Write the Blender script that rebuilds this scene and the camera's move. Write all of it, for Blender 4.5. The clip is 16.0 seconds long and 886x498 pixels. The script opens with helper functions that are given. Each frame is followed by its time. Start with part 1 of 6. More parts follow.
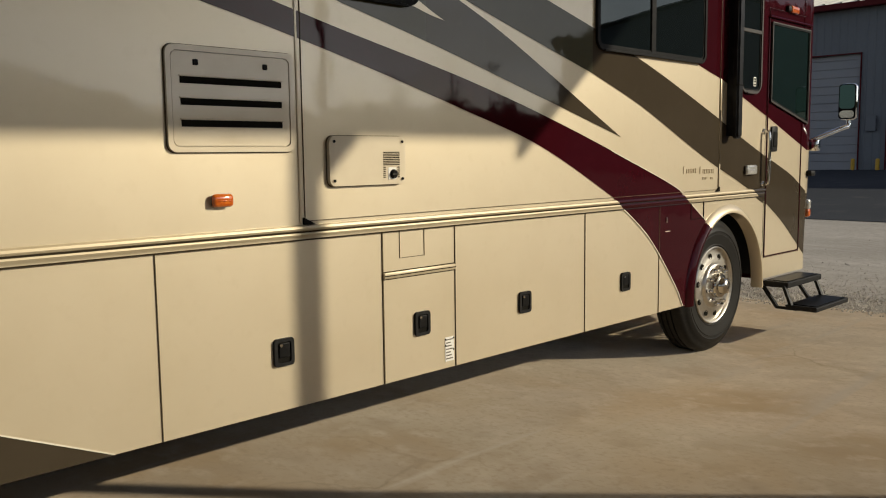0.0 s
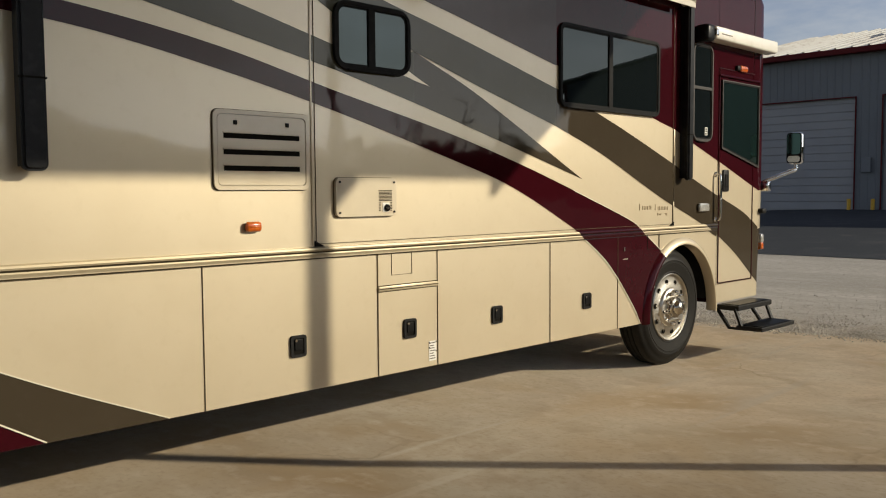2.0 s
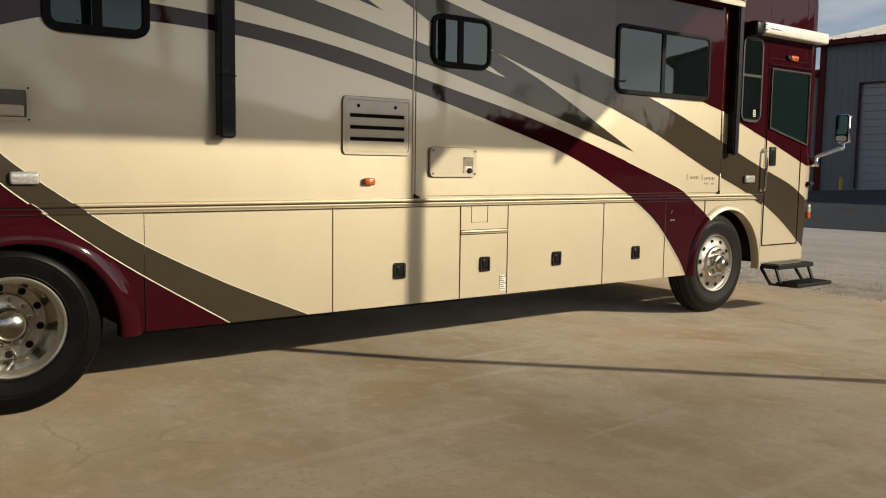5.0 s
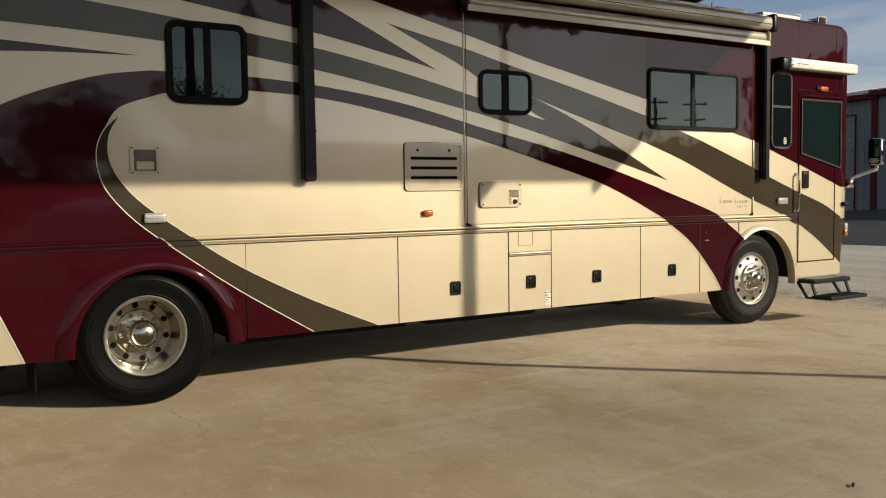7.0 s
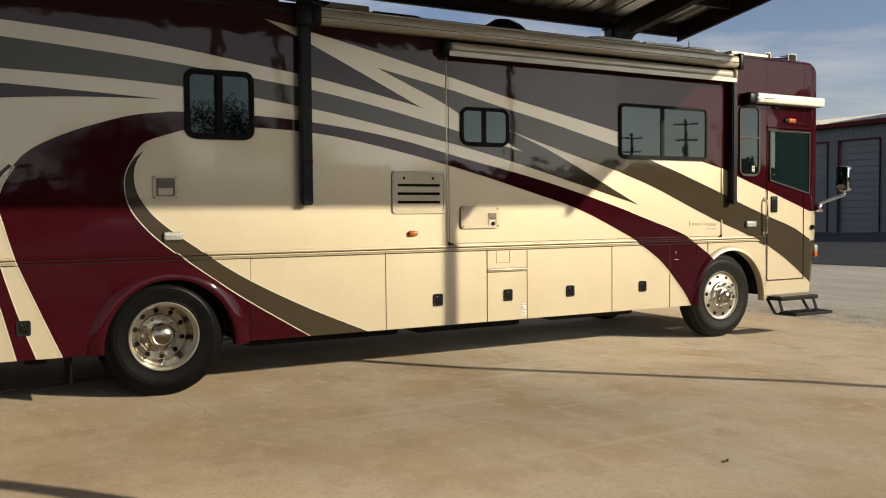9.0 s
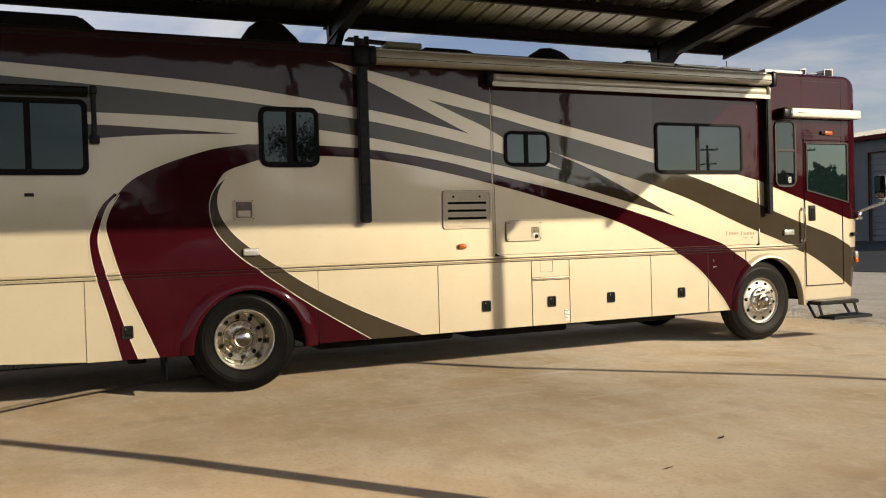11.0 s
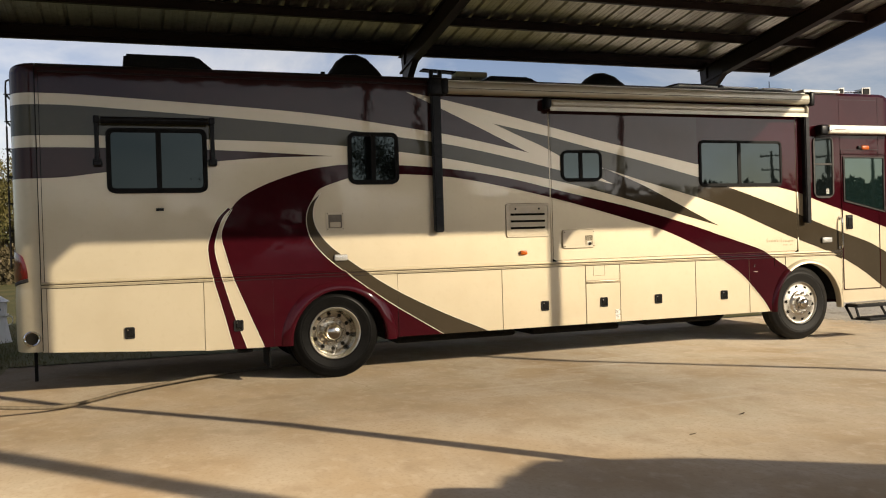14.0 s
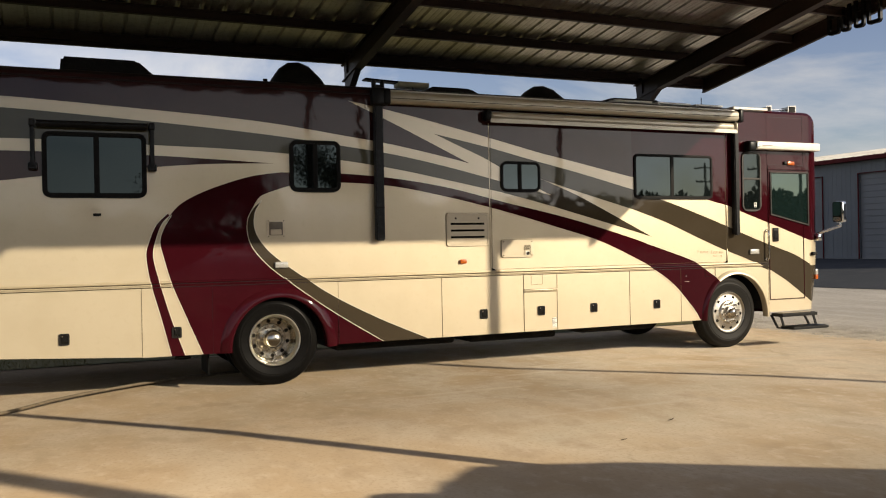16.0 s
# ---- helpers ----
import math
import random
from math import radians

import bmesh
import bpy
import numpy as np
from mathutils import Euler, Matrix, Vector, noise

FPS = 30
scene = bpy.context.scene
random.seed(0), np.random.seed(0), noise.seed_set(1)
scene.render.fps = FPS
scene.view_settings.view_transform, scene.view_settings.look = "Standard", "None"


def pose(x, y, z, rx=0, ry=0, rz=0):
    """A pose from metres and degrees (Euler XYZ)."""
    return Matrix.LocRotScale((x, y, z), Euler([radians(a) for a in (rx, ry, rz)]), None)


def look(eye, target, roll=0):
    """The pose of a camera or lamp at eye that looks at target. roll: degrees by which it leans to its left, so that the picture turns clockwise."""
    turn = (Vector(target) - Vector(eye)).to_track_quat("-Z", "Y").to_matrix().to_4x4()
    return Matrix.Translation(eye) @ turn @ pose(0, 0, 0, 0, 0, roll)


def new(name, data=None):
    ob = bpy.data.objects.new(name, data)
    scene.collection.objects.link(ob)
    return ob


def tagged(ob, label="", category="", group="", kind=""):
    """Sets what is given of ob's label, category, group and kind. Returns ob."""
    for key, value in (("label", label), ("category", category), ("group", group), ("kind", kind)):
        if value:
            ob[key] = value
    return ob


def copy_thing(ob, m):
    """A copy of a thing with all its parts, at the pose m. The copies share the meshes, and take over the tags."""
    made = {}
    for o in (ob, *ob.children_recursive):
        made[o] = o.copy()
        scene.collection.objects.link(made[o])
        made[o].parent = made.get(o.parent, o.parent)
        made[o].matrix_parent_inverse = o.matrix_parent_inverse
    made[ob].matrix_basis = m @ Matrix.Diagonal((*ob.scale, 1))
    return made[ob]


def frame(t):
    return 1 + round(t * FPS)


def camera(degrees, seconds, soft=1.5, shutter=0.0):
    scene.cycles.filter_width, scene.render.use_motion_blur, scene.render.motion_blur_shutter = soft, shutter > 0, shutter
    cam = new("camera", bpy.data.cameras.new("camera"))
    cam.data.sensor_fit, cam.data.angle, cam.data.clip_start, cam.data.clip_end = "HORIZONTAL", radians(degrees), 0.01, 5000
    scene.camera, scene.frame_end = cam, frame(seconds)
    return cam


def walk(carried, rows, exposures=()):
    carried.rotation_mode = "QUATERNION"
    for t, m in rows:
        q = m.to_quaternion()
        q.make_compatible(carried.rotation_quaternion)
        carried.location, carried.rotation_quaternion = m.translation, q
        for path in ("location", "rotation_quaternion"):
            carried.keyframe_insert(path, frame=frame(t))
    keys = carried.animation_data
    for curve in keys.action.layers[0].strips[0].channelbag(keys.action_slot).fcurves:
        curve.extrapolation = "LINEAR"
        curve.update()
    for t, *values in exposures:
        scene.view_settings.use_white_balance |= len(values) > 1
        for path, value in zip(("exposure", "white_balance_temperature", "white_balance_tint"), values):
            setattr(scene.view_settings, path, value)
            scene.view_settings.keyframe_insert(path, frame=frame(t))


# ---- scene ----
cam = camera(54.5, 16.0, soft=1.1)
PATH = [
    (0, (0.512, -3.148, 1.49), (1.925, -1.75, 1.274), -0.7),
    (0.5, (0.414, -3.322, 1.475), (1.951, -2.064, 1.238), -0.6),
    (1, (0.223, -3.499, 1.456), (1.859, -2.373, 1.22), 0.4),
    (1.5, (0.054, -3.748, 1.47), (1.602, -2.491, 1.311), 0.4),
    (2, (-0.124, -4.022, 1.487), (1.276, -2.6, 1.359), -0.4),
    (2.5, (-0.318, -4.186, 1.489), (1.042, -2.732, 1.301), -0.2),
    (3, (-0.404, -4.445, 1.469), (0.941, -2.98, 1.258), 0.6),
    (3.5, (-0.535, -4.686, 1.491), (0.821, -3.225, 1.329), -0.7),
    (4, (-0.717, -4.91, 1.487), (0.605, -3.414, 1.366), -0.3),
    (4.5, (-0.847, -5.22, 1.46), (0.417, -3.677, 1.31), 1.1),
    (5, (-1.037, -5.442, 1.443), (0.167, -3.857, 1.25), 0.8),
    (5.2, (-1.139, -5.476, 1.424), (0.054, -3.882, 1.238), 0.7),
    (7.3, (-1.474, -6.75, 1.517), (-0.441, -5.041, 1.395), -1.0),
    (7.5, (-1.490, -6.859, 1.537), (-0.456, -5.151, 1.418), -1.1),
    (8, (-1.577, -7.126, 1.526), (-0.472, -5.463, 1.412), -0.6),
    (8.5, (-1.526, -7.451, 1.51), (-0.426, -5.786, 1.391), 0.6),
    (9, (-1.528, -7.706, 1.516), (-0.560, -5.958, 1.433), -0.5),
    (9.5, (-1.614, -7.95, 1.509), (-0.709, -6.167, 1.457), -1.9),
    (10, (-1.570, -8.205, 1.492), (-0.748, -6.382, 1.447), -1.8),
    (12.5, (-1.933, -9.342, 1.479), (-1.143, -7.505, 1.442), -1.5),
    (13, (-1.980, -9.532, 1.485), (-1.220, -7.683, 1.434), -1.1),
    (13.5, (-2.057, -9.72, 1.498), (-1.329, -7.857, 1.464), -1.1),
    (14, (-2.215, -9.872, 1.508), (-1.541, -7.989, 1.487), -1.7),
    (14.5, (-2.301, -9.981, 1.544), (-1.703, -8.073, 1.529), -1.9),
    (15, (-2.298, -9.97, 1.559), (-1.674, -8.07, 1.543), -1.4),
    (15.5, (-2.291, -9.973, 1.543), (-1.568, -8.108, 1.534), -1.0),
    (16, (-2.260, -9.986, 1.532), (-1.457, -8.154, 1.523), -1.1),
]
walk(cam, [(t, look(eye, target, roll)) for t, eye, target, roll in PATH], [(0.0, -0.20, 6380, 9), (1.5, -0.13, 6380, 9), (3.5, -0.09, 6420, 9), (5.0, -0.05, 6440, 9), (7.4, 0.09, 6450, 9), (8.2, 0.16, 6480, 9), (9.5, 0.12, 6560, 10), (12.5, 0.25, 6690, 12), (16.0, 0.25, 6690, 12)])

# ---- world, sun, exposure ----
SUN_AZ = (0.62, -0.785)
SUN_EL = math.radians(21.1)
world = bpy.data.worlds.new("sky")
scene.world = world
world.use_nodes = True
wn, wl = world.node_tree.nodes, world.node_tree.links
wn.clear()
w_out = wn.new("ShaderNodeOutputWorld")
w_bg = wn.new("ShaderNodeBackground")
w_sky = wn.new("ShaderNodeTexSky")
w_sky.sky_type = "NISHITA"
w_sky.sun_disc = False
w_sky.sun_elevation = SUN_EL
w_sky.sun_rotation = math.atan2(SUN_AZ[0], SUN_AZ[1])
w_sky.air_density, w_sky.dust_density, w_sky.ozone_density = 1.0, 1.0, 3.0
w_cloud = wn.new("ShaderNodeTexNoise")
w_cloud.inputs["Scale"].default_value = 2.6
w_cloud.inputs["Detail"].default_value = 7.0
w_cloud.inputs["Roughness"].default_value = 0.58
w_cloud.inputs["Distortion"].default_value = 0.5
w_ramp = wn.new("ShaderNodeValToRGB")
w_ramp.color_ramp.elements[0].position, w_ramp.color_ramp.elements[0].color = 0.36, (0, 0, 0, 1)
w_ramp.color_ramp.elements[1].position, w_ramp.color_ramp.elements[1].color = 0.60, (0.9, 0.9, 0.9, 1)
w_mix = wn.new("ShaderNodeMix")
w_mix.data_type = "RGBA"
w_white = wn.new("ShaderNodeHueSaturation")
w_white.inputs["Saturation"].default_value = 0.08
w_white.inputs["Value"].default_value = 1.4
wl.new(w_sky.outputs["Color"], w_white.inputs["Color"])
wl.new(w_white.outputs["Color"], w_mix.inputs["B"])
w_tc = wn.new("ShaderNodeTexCoord")
w_map = wn.new("ShaderNodeMapping")
w_map.inputs["Scale"].default_value = (1.0, 1.0, 2.6)
wl.new(w_tc.outputs["Generated"], w_map.inputs["Vector"])
wl.new(w_map.outputs["Vector"], w_cloud.inputs["Vector"])
wl.new(w_cloud.outputs["Fac"], w_ramp.inputs["Fac"])
w_sep = wn.new("ShaderNodeSeparateXYZ")
w_haze = wn.new("ShaderNodeMapRange")
w_haze.inputs["From Min"].default_value, w_haze.inputs["From Max"].default_value = 0.02, 0.40
w_haze.inputs["To Min"].default_value, w_haze.inputs["To Max"].default_value = 0.30, 0.0
w_most = wn.new("ShaderNodeMath")
w_most.operation = "MAXIMUM"
wl.new(w_tc.outputs["Generated"], w_sep.inputs["Vector"])
wl.new(w_sep.outputs["Z"], w_haze.inputs["Value"])
wl.new(w_haze.outputs["Result"], w_most.inputs[0])
wl.new(w_ramp.outputs["Color"], w_most.inputs[1])
wl.new(w_most.outputs["Value"], w_mix.inputs["Factor"])
w_blue = wn.new("ShaderNodeHueSaturation")
w_blue.inputs["Saturation"].default_value = 1.05
w_blue.inputs["Hue"].default_value = 0.515
w_blue.inputs["Value"].default_value = 1.0
wl.new(w_sky.outputs["Color"], w_blue.inputs["Color"])
wl.new(w_blue.outputs["Color"], w_mix.inputs["A"])
wl.new(w_mix.outputs["Result"], w_bg.inputs["Color"])
w_bg.inputs["Strength"].default_value = 0.090
wl.new(w_bg.outputs["Background"], w_out.inputs["Surface"])

sun = new("sun", bpy.data.lights.new("sun", "SUN"))
sun.data.energy = 5.0
sun.data.angle = math.radians(0.53)
sun.data.color = (1.0, 0.895, 0.695)
to_sun = Vector((SUN_AZ[0] * math.cos(SUN_EL), SUN_AZ[1] * math.cos(SUN_EL), math.sin(SUN_EL)))
sun.matrix_world = look((20, -30, 15), Vector((20, -30, 15)) - to_sun)


# ---- materials ----
def principled(name, colour, rough=0.5, metal=0.0, coat=0.0, spec=0.5, scales=(), bump=0.0, bump_scale=60.0, coords="Object", vary=0.0, diffuse_rough=0.0, stretch=None):
    """scales: rows of noise scale, strength and second colour that are mixed over the base."""
    m = bpy.data.materials.new(name)
    m.use_nodes = True
    n, l = m.node_tree.nodes, m.node_tree.links
    p = n["Principled BSDF"]
    p.inputs["Base Color"].default_value = (*colour, 1)
    p.inputs["Roughness"].default_value = rough
    p.inputs["Metallic"].default_value = metal
    p.inputs["Diffuse Roughness"].default_value = diffuse_rough
    p.inputs["Coat Weight"].default_value = coat
    p.inputs["Coat Roughness"].default_value = 0.045
    p.inputs["Specular IOR Level"].default_value = spec
    tc = n.new("ShaderNodeTexCoord")
    where = tc.outputs[coords]
    if stretch:
        mp = n.new("ShaderNodeMapping")
        mp.inputs["Scale"].default_value = stretch
        l.new(where, mp.inputs["Vector"])
        where = mp.outputs["Vector"]
    last = None
    for scale, lo, hi, second in scales:
        t = n.new("ShaderNodeTexNoise")
        t.inputs["Scale"].default_value, t.inputs["Detail"].default_value = scale, 5.0
        r = n.new("ShaderNodeMapRange")
        r.inputs["From Min"].default_value, r.inputs["From Max"].default_value = lo, hi
        x = n.new("ShaderNodeMix")
        x.data_type = "RGBA"
        x.inputs["A"].default_value = (*colour, 1)
        x.inputs["B"].default_value = (*second, 1)
        l.new(where, t.inputs["Vector"])
        l.new(t.outputs["Fac"], r.inputs["Value"])
        l.new(r.outputs["Result"], x.inputs["Factor"])
        if last:
            l.new(last, x.inputs["A"])
        last = x.outputs["Result"]
    if vary:
        info = n.new("ShaderNodeObjectInfo")
        hsv = n.new("ShaderNodeHueSaturation")
        r = n.new("ShaderNodeMapRange")
        r.inputs["To Min"].default_value, r.inputs["To Max"].default_value = 1 - vary, 1 + vary
        l.new(info.outputs["Random"], r.inputs["Value"])
        l.new(r.outputs["Result"], hsv.inputs["Value"])
        hsv.inputs["Color"].default_value = (*colour, 1)
        if last:
            l.new(last, hsv.inputs["Color"])
        last = hsv.outputs["Color"]
    if last:
        l.new(last, p.inputs["Base Color"])
    if bump:
        t = n.new("ShaderNodeTexNoise")
        t.inputs["Scale"].default_value, t.inputs["Detail"].default_value = bump_scale, 4.0
        b = n.new("ShaderNodeBump")
        b.inputs["Strength"].default_value, b.inputs["Distance"].default_value = bump, 0.01
        l.new(tc.outputs[coords], t.inputs["Vector"])
        l.new(t.outputs["Fac"], b.inputs["Height"])
        l.new(b.outputs["Normal"], p.inputs["Normal"])
        if coat:
            l.new(b.outputs["Normal"], p.inputs["Coat Normal"])
    return m


def paint(name, colour, second, coat=1.0, spec=0.0, metal=0.0, rough=0.42):
    """Clear-coated vehicle paint with faint dust, slightly wavy panels and a finer ripple in the coat."""
    m = principled(name, colour, rough=rough, coat=coat, spec=spec, metal=metal, scales=((2.2, 0.45, 0.75, second), (14, 0.55, 0.85, second)), bump=0.10, bump_scale=1.8)
    n, l = m.node_tree.nodes, m.node_tree.links
    p = n["Principled BSDF"]
    wave = p.inputs["Coat Normal"].links[0].from_node
    tc, t, b = n.new("ShaderNodeTexCoord"), n.new("ShaderNodeTexNoise"), n.new("ShaderNodeBump")
    t.inputs["Scale"].default_value, t.inputs["Detail"].default_value = 4.5, 1.5
    b.inputs["Strength"].default_value, b.inputs["Distance"].default_value = 0.17, 0.01
    l.new(tc.outputs["Object"], t.inputs["Vector"])
    l.new(t.outputs["Fac"], b.inputs["Height"])
    l.new(wave.outputs["Normal"], b.inputs["Normal"])
    l.new(b.outputs["Normal"], p.inputs["Coat Normal"])
    return m


M = {}
M["cream"] = paint("cream paint", (0.595, 0.503, 0.350), (0.56, 0.468, 0.320), 1.0, 0.35, 0.40, 0.38)
M["belt"] = principled("cream painted moulding", (0.45, 0.38, 0.258), rough=0.42, metal=0.3, coat=0.08, spec=0.3, scales=((3, 0.45, 0.75, (0.46, 0.38, 0.25)), (25, 0.5, 0.85, (0.42, 0.345, 0.225))))
M["groove"] = principled("dark brown groove", (0.035, 0.026, 0.015), rough=0.7, spec=0.05)
M["maroon"] = paint("maroon paint", (0.031, 0.0030, 0.0054), (0.037, 0.0038, 0.0066), 0.50)
M["plum"] = paint("dark plum paint", (0.036, 0.0135, 0.0135), (0.042, 0.0165, 0.016), 0.55)
M["brown"] = paint("dark bronze paint", (0.046, 0.0355, 0.0228), (0.053, 0.041, 0.027), 0.65)
# the same bronze where shaded: the grey it mirrors is put into the colour
M["grey"] = paint("shaded bronze paint", (0.066, 0.062, 0.039), (0.074, 0.069, 0.045), 0.58)
M["roof_edge"] = principled("dark plum roof moulding", (0.012, 0.0055, 0.0065), rough=0.4, coat=0.3, spec=0.2, scales=((6, 0.5, 0.8, (0.02, 0.010, 0.011)),))
M["pinstripe"] = paint("ivory pinstripe paint", (0.72, 0.66, 0.52), (0.68, 0.62, 0.5))
M["hairline"] = principled("brown panel joint", (0.10, 0.075, 0.042), rough=0.6, spec=0.1)
M["seam"] = principled("dark seam", (0.010, 0.009, 0.007), rough=0.8, spec=0.05)
M["glass"] = principled("tinted window glass", (0.005, 0.007, 0.007), rough=0.015, spec=0.40, bump=0.04, bump_scale=1.7)
M["glass"].node_tree.nodes["Principled BSDF"].inputs["Specular Tint"].default_value = (0.78, 0.98, 1.0, 1)
M["door_glass"] = principled("green tinted door glass", (0.006, 0.013, 0.012), rough=0.015, spec=0.75, bump=0.02, bump_scale=2.0)
M["door_glass"].node_tree.nodes["Principled BSDF"].inputs["Specular Tint"].default_value = (0.68, 0.95, 0.88, 1)
M["frame"] = principled("black window frame", (0.009, 0.0085, 0.008), rough=0.45, spec=0.06, scales=((30, 0.5, 0.8, (0.02, 0.019, 0.0175)),))
M["black"] = principled("black powder coat", (0.007, 0.007, 0.008), rough=0.35, spec=0.16, scales=((18, 0.5, 0.8, (0.02, 0.02, 0.021)),), bump=0.05, bump_scale=200)
M["plastic"] = principled("black plastic", (0.014, 0.0135, 0.013), rough=0.5, spec=0.1, scales=((40, 0.5, 0.8, (0.03, 0.028, 0.026)),), bump=0.1, bump_scale=300)
M["under"] = principled("dirty black underbody", (0.012, 0.011, 0.010), rough=0.9, scales=((9, 0.5, 0.8, (0.03, 0.026, 0.02)),), bump=0.3)
M["rubber"] = principled("worn tyre rubber", (0.0052, 0.0049, 0.0046), rough=0.36, spec=0.06, scales=((3, 0.5, 0.75, (0.009, 0.0084, 0.0076)), (40, 0.5, 0.8, (0.009, 0.0085, 0.008))), bump=0.05, bump_scale=60)
# lighter, greyer rubber for the front tyres
M["pale_rubber"] = principled("paler tyre rubber", (0.015, 0.014, 0.0125), rough=0.5, spec=0.1, scales=((3, 0.5, 0.75, (0.020, 0.0185, 0.016)), (40, 0.5, 0.8, (0.022, 0.0205, 0.018))), bump=0.05, bump_scale=60)
M["alloy"] = principled("polished aluminium", (0.58, 0.54, 0.46), rough=0.17, metal=1.0, scales=((9, 0.45, 0.8, (0.46, 0.41, 0.34)), (50, 0.5, 0.85, (0.40, 0.35, 0.28))), bump=0.05, bump_scale=70)
M["satin"] = principled("satin aluminium", (0.62, 0.585, 0.515), rough=0.33, metal=1.0, scales=((9, 0.45, 0.8, (0.55, 0.51, 0.45)), (50, 0.5, 0.85, (0.47, 0.43, 0.37))), bump=0.05, bump_scale=70)
M["rim"] = principled("dulled aluminium", (0.66, 0.62, 0.53), rough=0.24, metal=1.0, scales=((9, 0.45, 0.8, (0.52, 0.475, 0.39)), (50, 0.5, 0.85, (0.43, 0.38, 0.30))), bump=0.05, bump_scale=70)
M["lip"] = principled("brushed aluminium lip", (0.78, 0.75, 0.67), rough=0.34, metal=0.95, scales=((9, 0.45, 0.8, (0.72, 0.685, 0.60)), (50, 0.5, 0.85, (0.60, 0.555, 0.47))), bump=0.05, bump_scale=70)
M["chrome"] = principled("chrome", (0.85, 0.85, 0.84), rough=0.07, metal=1.0, scales=((20, 0.5, 0.85, (0.7, 0.69, 0.66)),))
M["amber"] = principled("amber lens", (0.46, 0.085, 0.006), rough=0.15, coat=1.0, scales=((60, 0.5, 0.7, (0.62, 0.16, 0.012)),))
M["red_lens"] = principled("red tail lens", (0.11, 0.003, 0.004), rough=0.12, coat=1.0, scales=((40, 0.5, 0.8, (0.17, 0.007, 0.007)),))
M["clear_lens"] = principled("clear lamp lens", (0.55, 0.54, 0.5), rough=0.12, metal=0.5, coat=1.0, scales=((60, 0.45, 0.7, (0.8, 0.78, 0.72)),))
M["awning"] = principled("awning fabric cover", (0.43, 0.39, 0.305), rough=0.35, metal=0.3, coat=0.3, scales=((5, 0.45, 0.8, (0.36, 0.32, 0.245)),), bump=0.05, bump_scale=20)
M["white_metal"] = principled("white enamel", (0.76, 0.73, 0.66), rough=0.35, coat=0.4, scales=((6, 0.5, 0.8, (0.66, 0.62, 0.54)),))
M["label"] = principled("white sticker", (0.72, 0.70, 0.64), rough=0.5, scales=((40, 0.5, 0.8, (0.62, 0.6, 0.54)),))
M["script"] = principled("faint gold brand script", (0.40, 0.31, 0.19), rough=0.4)
M["ink"] = principled("printed ink", (0.10, 0.075, 0.05), rough=0.5)
M["cream_panel"] = principled("cream moulded panel", (0.60, 0.51, 0.36), rough=0.3, coat=0.5, scales=((5, 0.45, 0.75, (0.54, 0.45, 0.31)),), bump=0.05, bump_scale=10)
M["steel"] = principled("dark oxide painted steel", (0.030, 0.017, 0.015), rough=0.55, spec=0.3, scales=((3, 0.45, 0.75, (0.034, 0.018, 0.015)), (30, 0.55, 0.8, (0.055, 0.033, 0.026))), bump=0.1, bump_scale=60)
M["post"] = principled("red oxide painted steel", (0.17, 0.055, 0.035), rough=0.6, scales=((4, 0.45, 0.75, (0.13, 0.045, 0.03)), (30, 0.55, 0.8, (0.22, 0.09, 0.06))), bump=0.1, bump_scale=60)
M["sheet"] = principled("galvanised roof sheet", (0.78, 0.74, 0.66), rough=0.30, metal=0.80, scales=((1.5, 0.4, 0.75, (0.66, 0.62, 0.55)), (12, 0.5, 0.8, (0.55, 0.51, 0.44))), bump=0.05, bump_scale=20)


# ---- mesh helpers ----
def part(name, bm, material, parent=None, label="", smooth=None):
    """Links a bmesh as one mesh object; smooth: the angle under which edges are shaded round."""
    me = bpy.data.meshes.new(name)
    bmesh.ops.recalc_face_normals(bm, faces=bm.faces[:])
    bm.to_mesh(me)
    bm.free()
    me.materials.append(material)
    if smooth:
        me.polygons.foreach_set("use_smooth", [True] * len(me.polygons))
        me.set_sharp_from_angle(angle=math.radians(smooth))
    ob = new(name, me)
    if parent:
        ob.parent = parent
    if label:
        tagged(ob, label)
    return ob


def thing(name, place, label, category, group="", kind="", turn=0.0):
    ob = new(name)
    ob.matrix_world = pose(*place, 0, 0, turn)
    ob.empty_display_size = 0.2
    return tagged(ob, label, category, group, kind)


def box(x0, x1, y0, y1, z0, z1, bevel=0.0, seg=2, bm=None):
    b = bmesh.new()
    bmesh.ops.create_cube(b, size=1.0)
    for v in b.verts:
        v.co = Vector(((x0 + x1) / 2 + v.co.x * (x1 - x0), (y0 + y1) / 2 + v.co.y * (y1 - y0), (z0 + z1) / 2 + v.co.z * (z1 - z0)))
    if bevel:
        bmesh.ops.bevel(b, geom=b.edges[:], offset=bevel, segments=seg, profile=0.5, affect="EDGES")
    return join(bm, b)


def join(bm, b):
    """Adds b to bm, when there is one."""
    if bm is None:
        return b
    me = bpy.data.meshes.new("join")
    b.to_mesh(me)
    b.free()
    bm.from_mesh(me)
    bpy.data.meshes.remove(me)
    return bm


def rod(p0, p1, r0, r1=None, seg=12, bm=None):
    b = bmesh.new()
    p0, p1 = Vector(p0), Vector(p1)
    d = p1 - p0
    bmesh.ops.create_cone(b, cap_ends=True, segments=seg, radius1=r0, radius2=r0 if r1 is None else r1, depth=d.length)
    b.transform(Matrix.Translation((p0 + p1) / 2) @ d.to_track_quat("Z", "Y").to_matrix().to_4x4())
    return join(bm, b)


